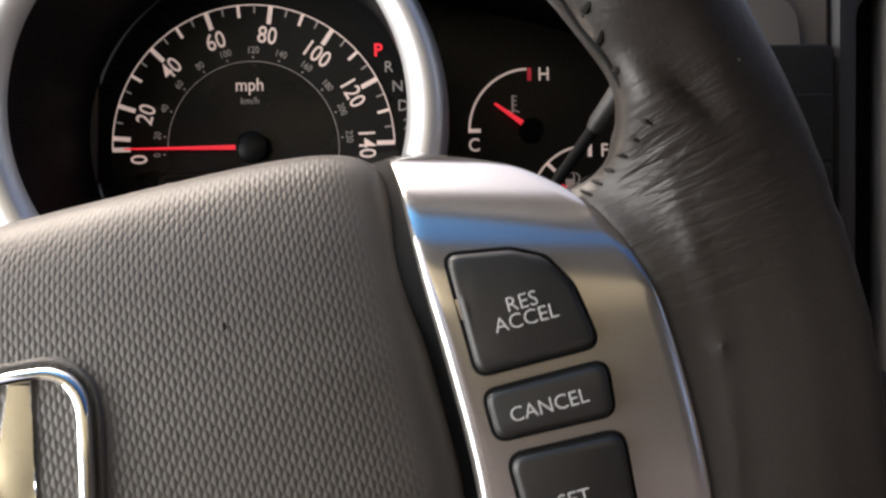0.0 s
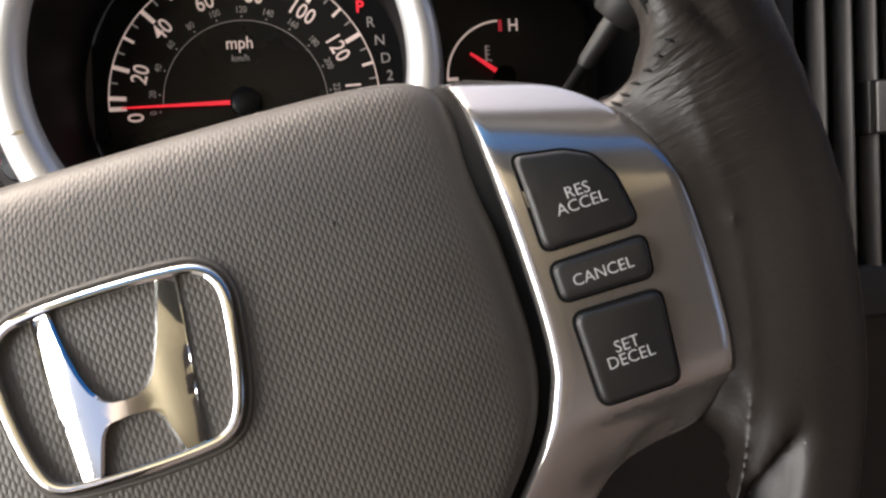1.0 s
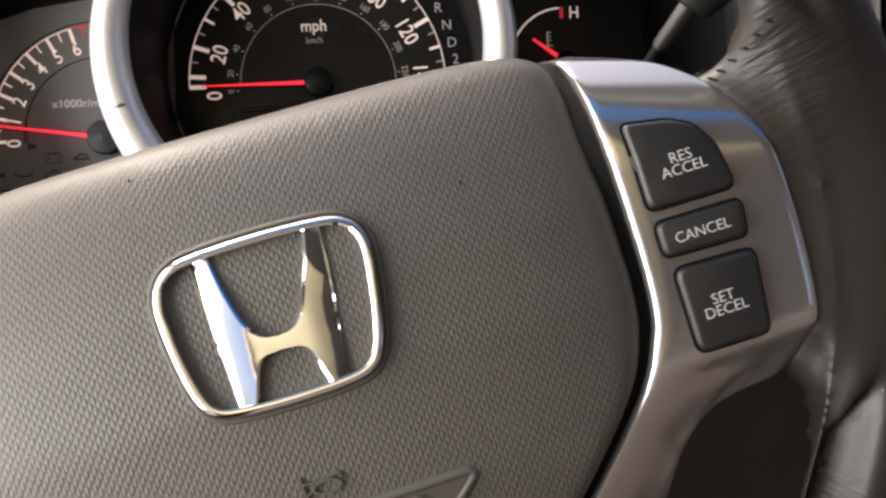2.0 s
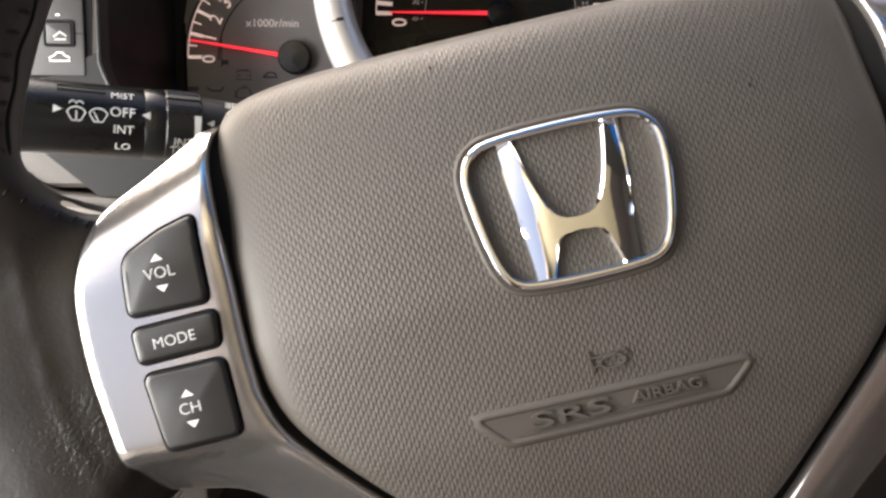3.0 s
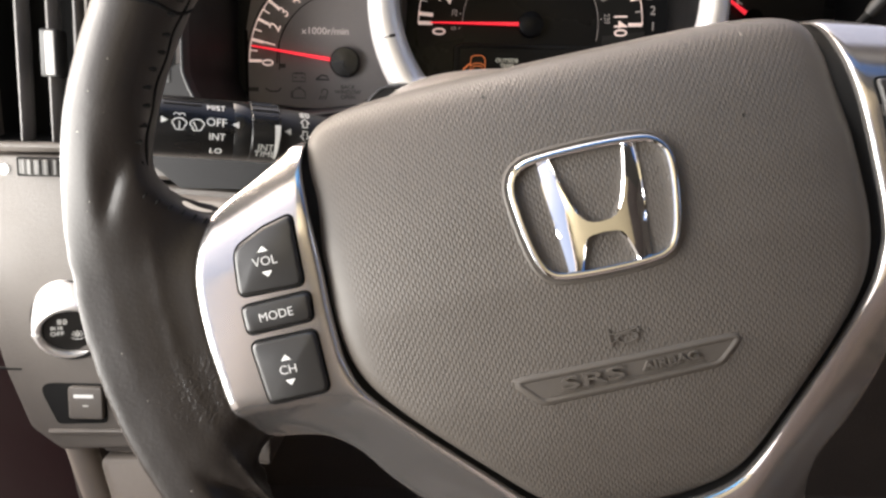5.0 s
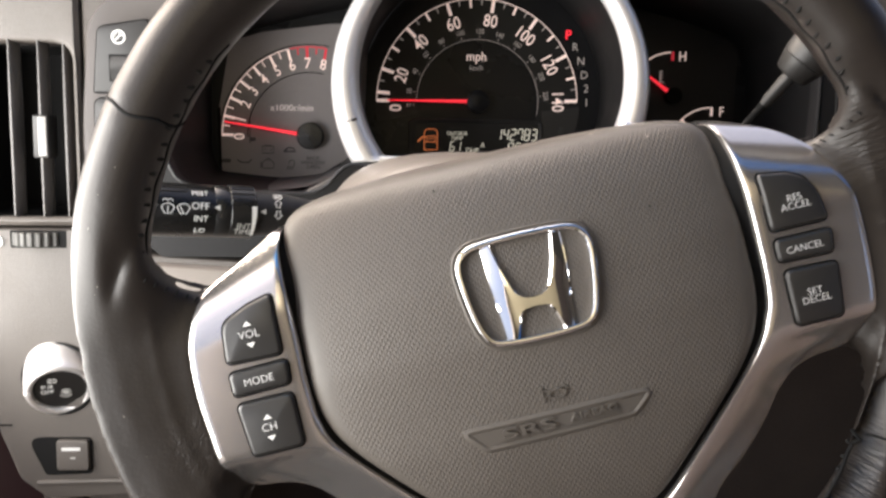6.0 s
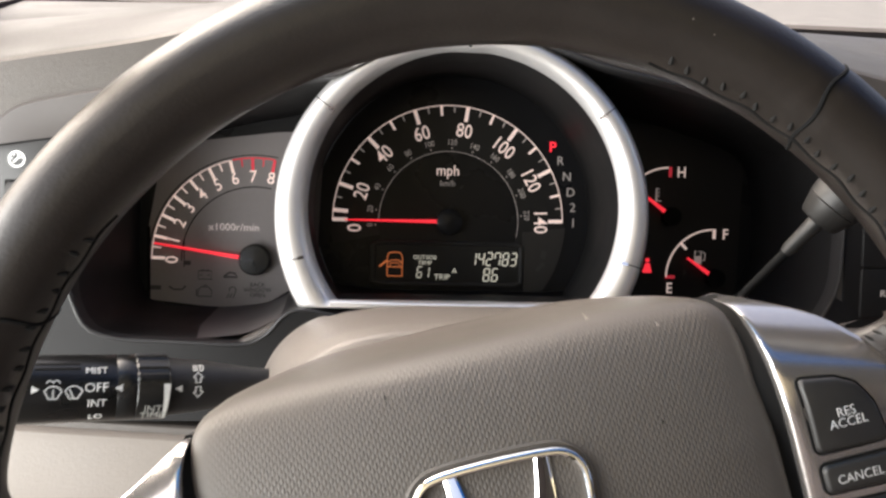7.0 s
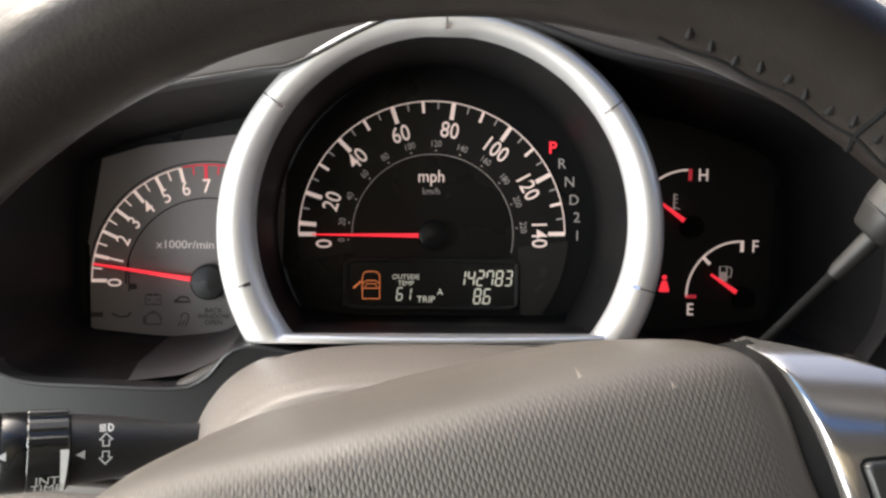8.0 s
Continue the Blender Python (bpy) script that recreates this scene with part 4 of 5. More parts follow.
part("needle_hub", lathe([(0.0096, 0.0004), (0.0094, 0.0060), (0.0085, 0.0072), (0.0001, 0.0076)], 40, None, (TX, TY, 0)), STALK, cluster, "black needle cap")


def sign(shapes, name, mat=INK_DIM):
    return printed(name, join(*shapes), mat, "unlit dark warning symbol")


z0, z1, w = 0.0002, 0.0004, 0.0006
sign([stroke(rect(-0.1505, -0.0415, -0.1425, -0.0365), w, z0, z1, True), stroke([(-0.1490, -0.0360), (-0.1470, -0.0360)], w, z0, z1), stroke([(-0.1460, -0.0360), (-0.1440, -0.0360)], w, z0, z1), stroke([(-0.1495, -0.039), (-0.148, -0.039)], w, z0, z1), stroke([(-0.145, -0.039), (-0.1435, -0.039)], w, z0, z1)], "battery_symbol")
sign([stroke([(-0.1355, -0.0400), (-0.1270, -0.0400), (-0.1285, -0.0378), (-0.1320, -0.0372), (-0.1355, -0.0400)], 0.0012, z0, z1)], "car_symbol")
sign([stroke([(-0.1505, -0.0520), (-0.1505, -0.0480), (-0.1485, -0.0462), (-0.1445, -0.0462), (-0.1425, -0.0485), (-0.1425, -0.0520), (-0.1505, -0.0520)], w, z0, z1), stroke([(-0.1475, -0.0452), (-0.1450, -0.0452)], w, z0, z1), stroke([(-0.1515, -0.052), (-0.1515, -0.0475)], w, z0, z1)], "engine_symbol")
sign([stroke(arc(-0.1300, -0.0480, 0.0020, -60, 200, 14), w, z0, z1)] + [stroke([(-0.1335 + 0.0018 * k, -0.0528), (-0.1320 + 0.0018 * k, -0.0500)], w, z0, z1) for k in range(3)], "lamp_symbol")
sign([stroke([(-0.1680, -0.0462), (-0.1650, -0.0480), (-0.1600, -0.0480), (-0.1580, -0.0458)], 0.0010, z0, z1)], "oil_symbol")
sign([lettering("BACK\nWINDOW\nOPEN", 0.0036, -0.1150, -0.0478, 0.0003, 0, 0.0001, wide=1.0, weight=0.01, line=0.9)], "lettering")
sign([stroke([(-0.1590, -0.0318), (-0.1550, -0.0318)], 0.0026, z0, z1)], "key_symbol")
sign([stroke([(-0.1790, -0.0470), (-0.1725, -0.0470)], 0.0026, z0, z1)], "print_bar")
sign([stroke([(0.0615, -0.0205), (0.0605, -0.0255)], 0.003, z0, z1)], "arrow_symbol")
sign([stroke([(0.0570, -0.0330), (0.0615, -0.0285)], 0.002, z0, z1)], "wrench_symbol")

# temperature and fuel gauges
part("gauge_face", slab(rounded(mm([(95, -62), (186, -60), (188, 45), (150, 58), (95, 62)]), 0.012), [(0, -0.003), (0, -0.0008)]), DIAL_DARK, cluster, "charcoal gauge panel")


def gauge(cx, cy, r, letters, mark):
    printed("scale_arc", stroke(arc(cx, cy, r, 181, 92, 40), 0.0011, 0, 0.0002), GLOW, "pale backlit arc")
    top, low_end = Vector((cx, cy + r)), Vector((cx - r, cy))
    hot = letters[0] == "H"
    printed("tick", stroke([top + Vector((0.0003, 0.0005)), top + Vector((0.0003, -0.0058))], 0.0020, 0, 0.0002), RED_DIM if hot else GLOW, "red mark" if hot else "pale mark")
    printed("tick", stroke([low_end + Vector((-0.0006, -0.0004)), low_end + Vector((0.0056, -0.0004))], 0.0020, 0, 0.0002), GLOW if hot else RED_DIM, "pale mark" if hot else "red mark")
    printed("letter", lettering(letters[0], 0.0094, cx + 0.0075, cy + r - 0.0030, 0.0002, 0, 0.0001, wide=0.9, weight=0.008), GLOW, "pale backlit letter")
    printed("letter", lettering(letters[1], 0.0094, cx - r + 0.0022, cy - 0.0078, 0.0002, 0, 0.0001, wide=0.9, weight=0.008), GLOW, "pale backlit letter")
    dv = Vector((math.cos(radians(mark)), math.sin(radians(mark))))
    sv = Vector((-dv.y, dv.x))
    cv = Vector((cx, cy))
    part("needle", slab([cv + dv * 0.0215 - sv * 0.0006, cv + dv * 0.0215 + sv * 0.0006, cv + dv * 0.003 + sv * 0.0013, cv + dv * 0.003 - sv * 0.0013], edge(0.0030, 0.0045, 0.0004)), RED, cluster, "lit red needle", False)
    part("needle_hub", lathe([(0.0060, 0.001), (0.0058, 0.005), (0.0001, 0.0055)], 30, None, (cx + 0.001, cy - 0.0006, 0)), GAP, cluster, "black needle cap")


gauge(0.1400, 0.0035, 0.0300, "HC", 144)
gauge(0.1700, -0.0350, 0.0300, "FE", 146)
printed("tick", stroke(arc(0.17, -0.035, 0.0300, 135, 135, 2)[:1] + arc(0.17, -0.035, 0.0245, 135, 135, 2)[:1], 0.0018, 0, 0.0002), GLOW, "pale mark")
printed("fuel_symbol", join(stroke(rect(0.1583, -0.0265, 0.1622, -0.0188), 0.0008, 0, 0.0002, True), stroke([(0.1583, -0.0222), (0.1622, -0.0222)], 0.0007, 0, 0.0002), stroke([(0.1622, -0.0245), (0.1645, -0.0245), (0.1650, -0.0205), (0.1632, -0.0188)], 0.0007, 0, 0.0002), slab(rect(0.1580, -0.0270, 0.1625, -0.0225), [(0, 0), (0, 0.0002)])), GLOW_DIM, "grey fuel-pump symbol")
printed("temperature_symbol", join(stroke([(0.1318, 0.0120), (0.1318, 0.0205)], 0.0010, 0, 0.0002), stroke([(0.1318, 0.0200), (0.1338, 0.0200)], 0.0006, 0, 0.0002), stroke([(0.1318, 0.0178), (0.1338, 0.0178)], 0.0006, 0, 0.0002), stroke([(0.1318, 0.0156), (0.1338, 0.0156)], 0.0006, 0, 0.0002), stroke([(0.1295, 0.0130), (0.1312, 0.0120), (0.1330, 0.0130), (0.1350, 0.0120)], 0.0006, 0, 0.0002)), GLOW_DIM, "grey thermometer symbol")
printed("belt_warning", join(slab(rounded([(0.1243, -0.0330), (0.1308, -0.0330), (0.1290, -0.0268), (0.1262, -0.0268)], 0.001), [(0, 0), (0, 0.0002)]), slab(arc(0.1276, -0.0250, 0.0014, 0, 340, 12), [(0, 0), (0, 0.0002)])), RED, "lit red belt warning lamp")


# ---- dashboard: laid out on the same local axes as the cluster, its face at FACE ----
dash = thing("dashboard", CLUSTER, "dark grey grained dashboard with a lighter fascia round the gauges", "dashboard", kind="structure")
TOP = mm([(-345, 47), (-300, 58), (-254, 68), (-209, 76.5), (-163, 85), (-124, 94), (-70, 104.5), (-20, 110.5), (30, 112), (80, 109), (130, 100), (180, 89), (240, 76), (300, 66), (430, 52)])
TOP_LINE = spline(TOP, 160, False)


def top_y(x):
    return float(np.interp(x, [p[0] for p in TOP_LINE], [p[1] for p in TOP_LINE]))


def dash_face():
    xs = np.linspace(0.250, -0.2395, 60)
    outer_line = [(-0.2395, -0.100), (0.250, -0.100)] + [(x, top_y(x)) for x in xs]
    return plate(outer_line, OPENING, FACE - 0.03, FACE, 0.002, 360)


part("face", dash_face(), DASH, dash, "dark grained dash face round the gauges")
fascia_edge = mm([(-237, -60), (-236.5, 20), (-234, 34), (-226, 45), (-212, 53), (-169, 62), (-108, 75), (-60, 88), (0, 97), (65, 90), (120, 76), (180, 63), (215, 54), (230, 44), (238, 30), (240, -60), (190, -72), (100, -74), (-100, -74), (-190, -74)])
part("fascia", plate(spline(fascia_edge, 240), spline(list(inset(OPENING, -0.0012)), 240), FACE - 0.002, FACE + 0.0022, 0.0015, 360), FASCIA, dash, "smooth grey fascia")
lower_rim = sorted([(x, y) for x, y in inset(OPENING, -0.0012) if y < -0.036 and abs(x) > 0.055])
for side_pts, far in (([p for p in lower_rim if p[0] < 0], -1), ([p for p in lower_rim if p[0] > 0], 1)):
    bm = bmesh.new()
    skirt = [(0.2385 * far if abs(x) > 0.19 and y > -0.050 else x * 1.03, -0.104 if abs(x) < 0.19 or y < -0.050 else y - 0.022) for x, y in side_pts]
    rows = [[(x, y, FACE + z) for x, y in side_pts] for z in (-0.001, 0.0034)]
    rows += [[(a + (c - a) * f, b + (d - b) * f, FACE + 0.0034) for (a, b), (c, d) in zip(side_pts, skirt)] for f in (0.3, 0.6, 1.0)]
    rows.append([(x, y, FACE - 0.001) for x, y in skirt])
    loops(bm, rows, False)
    part("lower_band", bm, PIT, dash, "black panel below the gauges")
# top of the dashboard, rolling over its front edge and running to the windscreen
CI = CLUSTER.inverted()


def dash_top(s, t):
    x = -0.345 + 0.775 * s
    y = top_y(x)
    p = CLUSTER @ Vector((x, y, FACE))
    if t <= 0.2:
        k = t / 0.2
        roll = 0.012
        q = p + Vector((0, roll * (1 - math.cos(k * math.pi / 2)) * 1.2, -roll * (1 - math.sin(k * math.pi / 2))))
        return tuple(CI @ q)
    k = (t - 0.2) / 0.8
    far = Vector((p.x * 1.25, 0.56 - 0.25 * p.x * p.x, 0.806 + 0.004 * math.cos(p.x * 6)))
    start = p + Vector((0, 0.0144, 0))
    q = start.lerp(far, k)
    q.z += 0.006 * math.sin(math.pi * min(k * 2.2, 1)) - (0.008 if k > 0.5 else 0)
    return tuple(CI @ q)


part("top", surface(dash_top, 90, 26), DASH_TOP, dash, "soft dash top")

# vent panel by the door
PANEL = rounded(mm([(-318, -86), (-240.5, -86), (-240.5, 70), (-318, 54)]), 0.004)
VENT = rounded(mm([(-302, -80.5), (-244.5, -80.5), (-244.5, 21), (-306, 22)]), [0.006, 0.006, 0.012, 0.012])
part("vent_panel", plate(PANEL, VENT, FACE - 0.02, FACE + 0.003, 0.0025, 240), DASH, dash, "grained panel round the side vent")


def air_vent(x0, y0, w, h, xs, tab_y, tab_i):
    m = CLUSTER @ pose(x0, y0, FACE)
    v = thing("air_vent", m, "black dashboard air vent with upright slats and a silver slider", "air vent", "dashboard vents")
    bm = bmesh.new()
    o = rect(-w / 2, -h / 2, w / 2, h / 2, 0.008)
    loops(bm, [[(x, y, z) for x, y in inset(o, d)] for d, z in ((-0.001, 0.0), (0.0, -0.002), (0.003, -0.05))], True, (False, True))
    part("housing", bm, GAP, v, "black vent housing")
    for i, x in enumerate(xs):
        bm = surface(lambda s, t: (x + 0.0022 * math.cos(2 * math.pi * t) * (0.6 + 0.4 * math.sin(math.pi * s)), -h / 2 + h * s, -0.0055 + 0.008 * math.sin(2 * math.pi * t)), 10, 14)
        slat = part("slat", bm, SLAT, v, "upright black slat")
        if i == tab_i:
            t = part("slider", slab(rect(x - 0.0045, tab_y - 0.0125, x + 0.0045, tab_y + 0.0125, 0.0012), edge(-0.010, 0.0030, 0.0012)), LEVER, v, "dark grey slider on the middle slat")
            part("slider_face", slab(rect(x - 0.0010, tab_y - 0.0115, x + 0.0040, tab_y + 0.0115, 0.0008), edge(0.0025, 0.0042, 0.0006)), SLIDER, t, "dull silver strip")
    return v


air_vent(-0.2742, -0.0288, 0.0600, 0.1030, (-0.0066, 0.0102, 0.0247), -0.0045, 1)
air_vent(0.3030, -0.0298, 0.0860, 0.1500, (-0.0300, -0.0170, -0.0050, 0.0080, 0.0210, 0.0330), -0.0010, 2)
part("vent_panel", plate(rounded(mm([(250.5, -130), (430, -130), (430, 49), (250.5, 72)]), 0.004), rect(0.2605, -0.1045, 0.3455, 0.0450, 0.010), FACE - 0.02, FACE + 0.001, 0.0025, 240), WELL, dash, "black panel round the middle vent")

# vent wheel and its mark
m = CLUSTER @ pose(-0.2690, -0.0940, FACE - 0.009)
tw = thing("vent_thumbwheel", m, "ribbed grey vent thumbwheel in the dash", "thumbwheel")
bm = bmesh.new()
prof = []
for k in range(96):
    a = 2 * math.pi * k / 96
    prof.append((0.0175 + (0.0010 if k % 4 < 2 else 0.0)) * np.array([math.cos(a), math.sin(a)]))
loops(bm, [[(p[0] * f, z, p[1] * f) for p in prof] for f, z in ((0.96, -0.0042), (1, -0.0036), (1, 0.0036), (0.96, 0.0042))], True, (True, True))
part("wheel", bm, DASH_TOP, tw, "ribbed grey wheel", sharp=20)
part("slot", slab(rect(-0.0150, -0.0052, 0.0175, 0.0052, 0.001), [(0, 0.006), (0, 0.0122)]), GAP, tw, "dark slot")
m = CLUSTER @ pose(-0.2907, -0.0956, FACE + 0.003)
dot = thing("vent_mark", m, "small round white mark beside the vent wheel", "mark")
part("disc", lathe([(0.0030, -0.001), (0.0030, 0.0005), (0.0024, 0.0010), (0.0001, 0.0011)], 20), INK, dot)

# lower panel beside the door, with lamp switch and cruise switch
lower = rounded(mm([(-318, -87.5), (-240.5, -87.5), (-215, -102), (-60, -112), (-60, -200), (-150, -248), (-190, -252), (-268, -256), (-285, -243), (-298, -208), (-308, -165), (-314, -120)]), 0.005)
part("lower_panel", slab(resample(lower + [lower[0]], 200), edge(FACE - 0.03, FACE + 0.003, 0.003)), DASH, dash, "grained lower dash panel")
knee = rounded(mm([(-250, -262), (-196, -261), (-180, -420), (-212, -420)]), 0.006)
part("knee_panel", slab(knee, edge(FACE - 0.04, FACE - 0.002, 0.004)), TAUPE, dash, "light knee panel")
part("print_panel", slab(rounded(mm([(-254, -246), (-150, -244), (-150, -266), (-246, -259.5)]), 0.002), edge(FACE - 0.05, FACE - 0.0045, 0.002)), DASH, dash, "grey strip above the knee panel")
part("door_edge_strip", tube([Vector(p) for p in ((-0.2690, -0.2480, FACE - 0.016), (-0.2610, -0.2800, FACE - 0.018), (-0.2480, -0.3300, FACE - 0.022), (-0.2300, -0.4000, FACE - 0.030))], 0.0085, 14), TAUPE, dash, "rounded light taupe edge strip")
# Slab over the lower panel; its lighter taupe imitates brighter light below the column.
lit_outline = rounded(mm([(-231, -105), (-60, -116), (-60, -204), (-150, -246), (-206, -240), (-226, -180)]), 0.008)
part("lit_lower_panel", slab(resample(lit_outline + [lit_outline[0]], 120), edge(FACE - 0.01, FACE + 0.008, 0.006)), TAUPE, dash, "lighter taupe copy of the lower panel, brighter light put into its colour")
part("panel_line", stroke([(-0.309, -0.2080), (-0.288, -0.2080)], 0.0009, FACE + 0.0005, FACE + 0.0034), GAP, dash, "panel joint")


def lamp_switch():
    s = thing("lamp_switch", CLUSTER @ pose(-0.2588, -0.1790, FACE + 0.0015, 27, 20, 0), "round headlamp switch with a satin silver ring", "switch")
    bm = lathe([(0.0222, 0.0005), (0.0224, 0.0026), (0.0214, 0.0028), (0.0204, 0.0010)], 64)
    bm.transform(pose(0, 0, 0, 27, 20, 0).inverted())
    part("collar", bm, GAP, s, "dark collar")
    part("ring", lathe([(0.0206, -0.016), (0.0203, 0.0040), (0.0198, 0.0092), (0.0188, 0.0116), (0.0174, 0.0124), (0.0158, 0.0120), (0.0149, 0.0106), (0.0147, 0.0080)], 64), SATIN, s, "satin silver ring")
    f = part("knob_face", lathe([(0.0148, 0.0060), (0.0147, 0.0094), (0.0140, 0.0101), (0.0001, 0.0103)], 64), BUTTON, s, "black knob face")
    part("lettering", lettering("OFF", 0.0041, -0.0072, -0.0014, 0.0104, 0, 0.0001, weight=0.004), INK, f, "white letters")
    lens = (-0.0034, 0.0071)
    part("lamp_symbol", join(stroke(arc(lens[0], lens[1], 0.0016, -90, 90, 12), 0.0005, 0.0103, 0.0105), stroke([(lens[0], lens[1] + 0.0016), (lens[0], lens[1] - 0.0016)], 0.0005, 0.0103, 0.0105), *[stroke([(lens[0] - 0.0032, lens[1] - 0.0014 + 0.00095 * k), (lens[0] - 0.0009, lens[1] - 0.0014 + 0.00095 * k)], 0.0004, 0.0103, 0.0105) for k in range(4)]), INK, f, "white lamp symbol")
    c0 = (-0.0072, 0.0028)
    part("side_lamp_symbol", join(*[stroke([(c0[0] + sx * 0.0018, c0[1] + 0.6 * dy), (c0[0] + sx * 0.0031, c0[1] + dy)], 0.0005, 0.0103, 0.0105) for sx in (-1, 1) for dy in (-0.0011, 0, 0.0011)], *[stroke([(c0[0] + sx * 0.0006, c0[1] - 0.0012), (c0[0] + sx * 0.0013, c0[1]), (c0[0] + sx * 0.0006, c0[1] + 0.0012)], 0.0005, 0.0103, 0.0105) for sx in (-1, 1)]), INK, f, "white lamp symbol")
    c0 = (0.0030, -0.0022)
    part("dimmer_symbol", join(stroke(arc(c0[0], c0[1], 0.0010, 0, 345, 14), 0.0007, 0.0103, 0.0105, True), stroke(arc(c0[0], c0[1], 0.0039, 215, 325, 10), 0.0004, 0.0103, 0.0105), *[stroke([(c0[0] + 0.0017 * math.cos(a), c0[1] + 0.0017 * math.sin(a)), (c0[0] + 0.0030 * math.cos(a), c0[1] + 0.0030 * math.sin(a))], 0.0005, 0.0103, 0.0105) for a in np.linspace(0, 2 * math.pi, 8, endpoint=False)]), INK, f, "white symbol")
    part("pointer", slab(rect(-0.0196, -0.0008, -0.0160, 0.0002), [(0, 0.0090), (0, 0.0124)]), INK, s, "white pointer mark")


lamp_switch()


def cruise_switch():
    s = thing("cruise_switch", CLUSTER @ pose(-0.2522, -0.2272, FACE + 0.003), "grey push switch in a dark recess of the dash", "switch")
    part("recess", slab(rounded(mm([(-27.5, 11.5), (11.5, 11.5), (11.5, -11.5), (-16.5, -12.5)]), [0.006, 0.003, 0.003, 0.004]), [(0, -0.001), (0, 0.0006)]), GAP, s, "dark recess")
    b = part("button", slab(rect(-0.0090, -0.0085, 0.0105, 0.0105, 0.0022), edge(-0.001, 0.0040, 0.0014)), DASH, s, "taupe grey button")
    part("print_bar", slab(rect(-0.0055, 0.0042, 0.0055, 0.0062), [(0, 0.0038), (0, 0.0042)]), INK_KEY, b, "faint white print")
    part("print_bar", slab(rect(-0.0005, -0.0008, 0.0025, 0.0000), [(0, 0.0038), (0, 0.0042)]), INK_MID, b, "faint mark")
    part("print_bar", slab(rect(0.0112, -0.0272, 0.0246, -0.0242), [(0, -0.009), (0, -0.0071)]), INK_KEY, s, "faint white print on the panel below")
    part("shelf_edge", tube([(-0.022, -0.0175, 0.000), (0.01, -0.0160, 0.0015), (0.045, -0.0160, 0.0015)], 0.0016, 8), DASH, s, "grey edge below the recess")


cruise_switch()


def dimmer_switch(y0, y1, full):
    s = thing("dimmer_switch" if full else "blank_switch", CLUSTER @ pose(-0.2165, (y0 + y1) / 2, FACE + 0.0022), "grey dash switch with a black dimmer wheel and white symbol" if full else "plain grey blank switch below the dimmer", "switch")
    h = (y1 - y0) / 2
    out = [(-0.0155, -h), (0.0176, -h), (0.0176, h), (-0.0125, h - 0.005)] if full else [(-0.0155, -h), (0.0176, -h), (0.0176, h), (-0.0155, h)]
    part("gap", slab(inset(rounded(out, [0.0012, 0.0012, 0.004, 0.005]), -0.0009), [(0, -0.001), (0, 0.0002)]), GAP, s, "dark gap round the switch")
    b = part("body", slab(rounded(out, [0.0012, 0.0012, 0.004, 0.005]), edge(-0.001, 0.0018, 0.0008)), LEVER, s, "dark grey switch body")
    if full:
        part("window", slab(rect(-0.0062, -0.0150, 0.0062, 0.0005, 0.0006), [(0, 0.001), (0, 0.0021)]), GAP, b, "dark slot")
        part("wheel", surface(lambda u, v: (-0.0050 + 0.010 * u, -0.0140 + 0.0135 * v, 0.0022 + 0.0022 * math.sin(math.pi * v) + 0.0003 * (int(v * 24) % 2)), 2, 24), BUTTON, b, "ribbed black wheel")
        ring_pts = arc(-0.0005, 0.0105, 0.0036, 0, 345, 24)
        rays = [stroke([(-0.0005 + 0.0018 * math.cos(a), 0.0105 + 0.0018 * math.sin(a)), (-0.0005 + 0.0030 * math.cos(a), 0.0105 + 0.0030 * math.sin(a))], 0.0006, 0.0018, 0.0021) for a in np.linspace(0.4, 3.0, 4)]
        part("symbol", join(stroke(ring_pts, 0.0009, 0.0018, 0.0021, True), stroke([(-0.002, 0.009), (0.001, 0.0120)], 0.0009, 0.0018, 0.0021), *rays), INK, b, "white dial symbol")


def hatch_switch():
    """Dark square button and a car symbol on the lower blank."""
    s = thing("hatch_switch", CLUSTER @ pose(-0.2165, -0.0294, FACE + 0.0040), "small dark square dash button with a white car symbol below", "switch")
    part("frame", plate(rect(-0.0010, -0.0055, 0.0135, 0.0068, 0.0014), rect(0.0004, -0.0042, 0.0121, 0.0054, 0.0012), -0.0004, 0.0008, 0.0004, 60), GAP, s, "dark frame")
    b = part("button", slab(rect(0.0004, -0.0042, 0.0121, 0.0054, 0.0012), edge(-0.0004, 0.0010, 0.0006)), BUTTON, s, "dark button")
    part("symbol", join(stroke([(0.0040, -0.0012), (0.0070, 0.0012), (0.0100, -0.0008)], 0.0008, 0.0010, 0.0012), stroke([(0.0044, -0.0022), (0.0098, -0.0022)], 0.0007, 0.0010, 0.0012)), INK_MID, b, "grey symbol")
    car_line = [(0.0012, -0.0118), (0.0106, -0.0118), (0.0102, -0.0100), (0.0086, -0.0096), (0.0072, -0.0080), (0.0046, -0.0080), (0.0032, -0.0096), (0.0014, -0.0102)]
    part("car_symbol", stroke(car_line, 0.0006, -0.0001, 0.0002, True), INK, s, "white car symbol")
    part("mark", slab(rect(0.0050, 0.0086, 0.0068, 0.0094), [(0, -0.0001), (0, 0.0002)]), INK, s, "small white mark")
    part("joint", stroke([(0.0135, 0.0006), (0.0176, 0.0006)], 0.0006, -0.0003, 0.0002), GAP, s, "dark joint")


hatch_switch()
part("switch_gap", stroke([(-0.1975, 0.030), (-0.1968, -0.0130), (-0.1985, -0.0500)], 0.0030, FACE + 0.001, FACE + 0.0026), GAP, dash, "dark gap beside the switches")
dimmer_switch(-0.0072, 0.0350, True)
dimmer_switch(-0.0480, -0.0108, False)

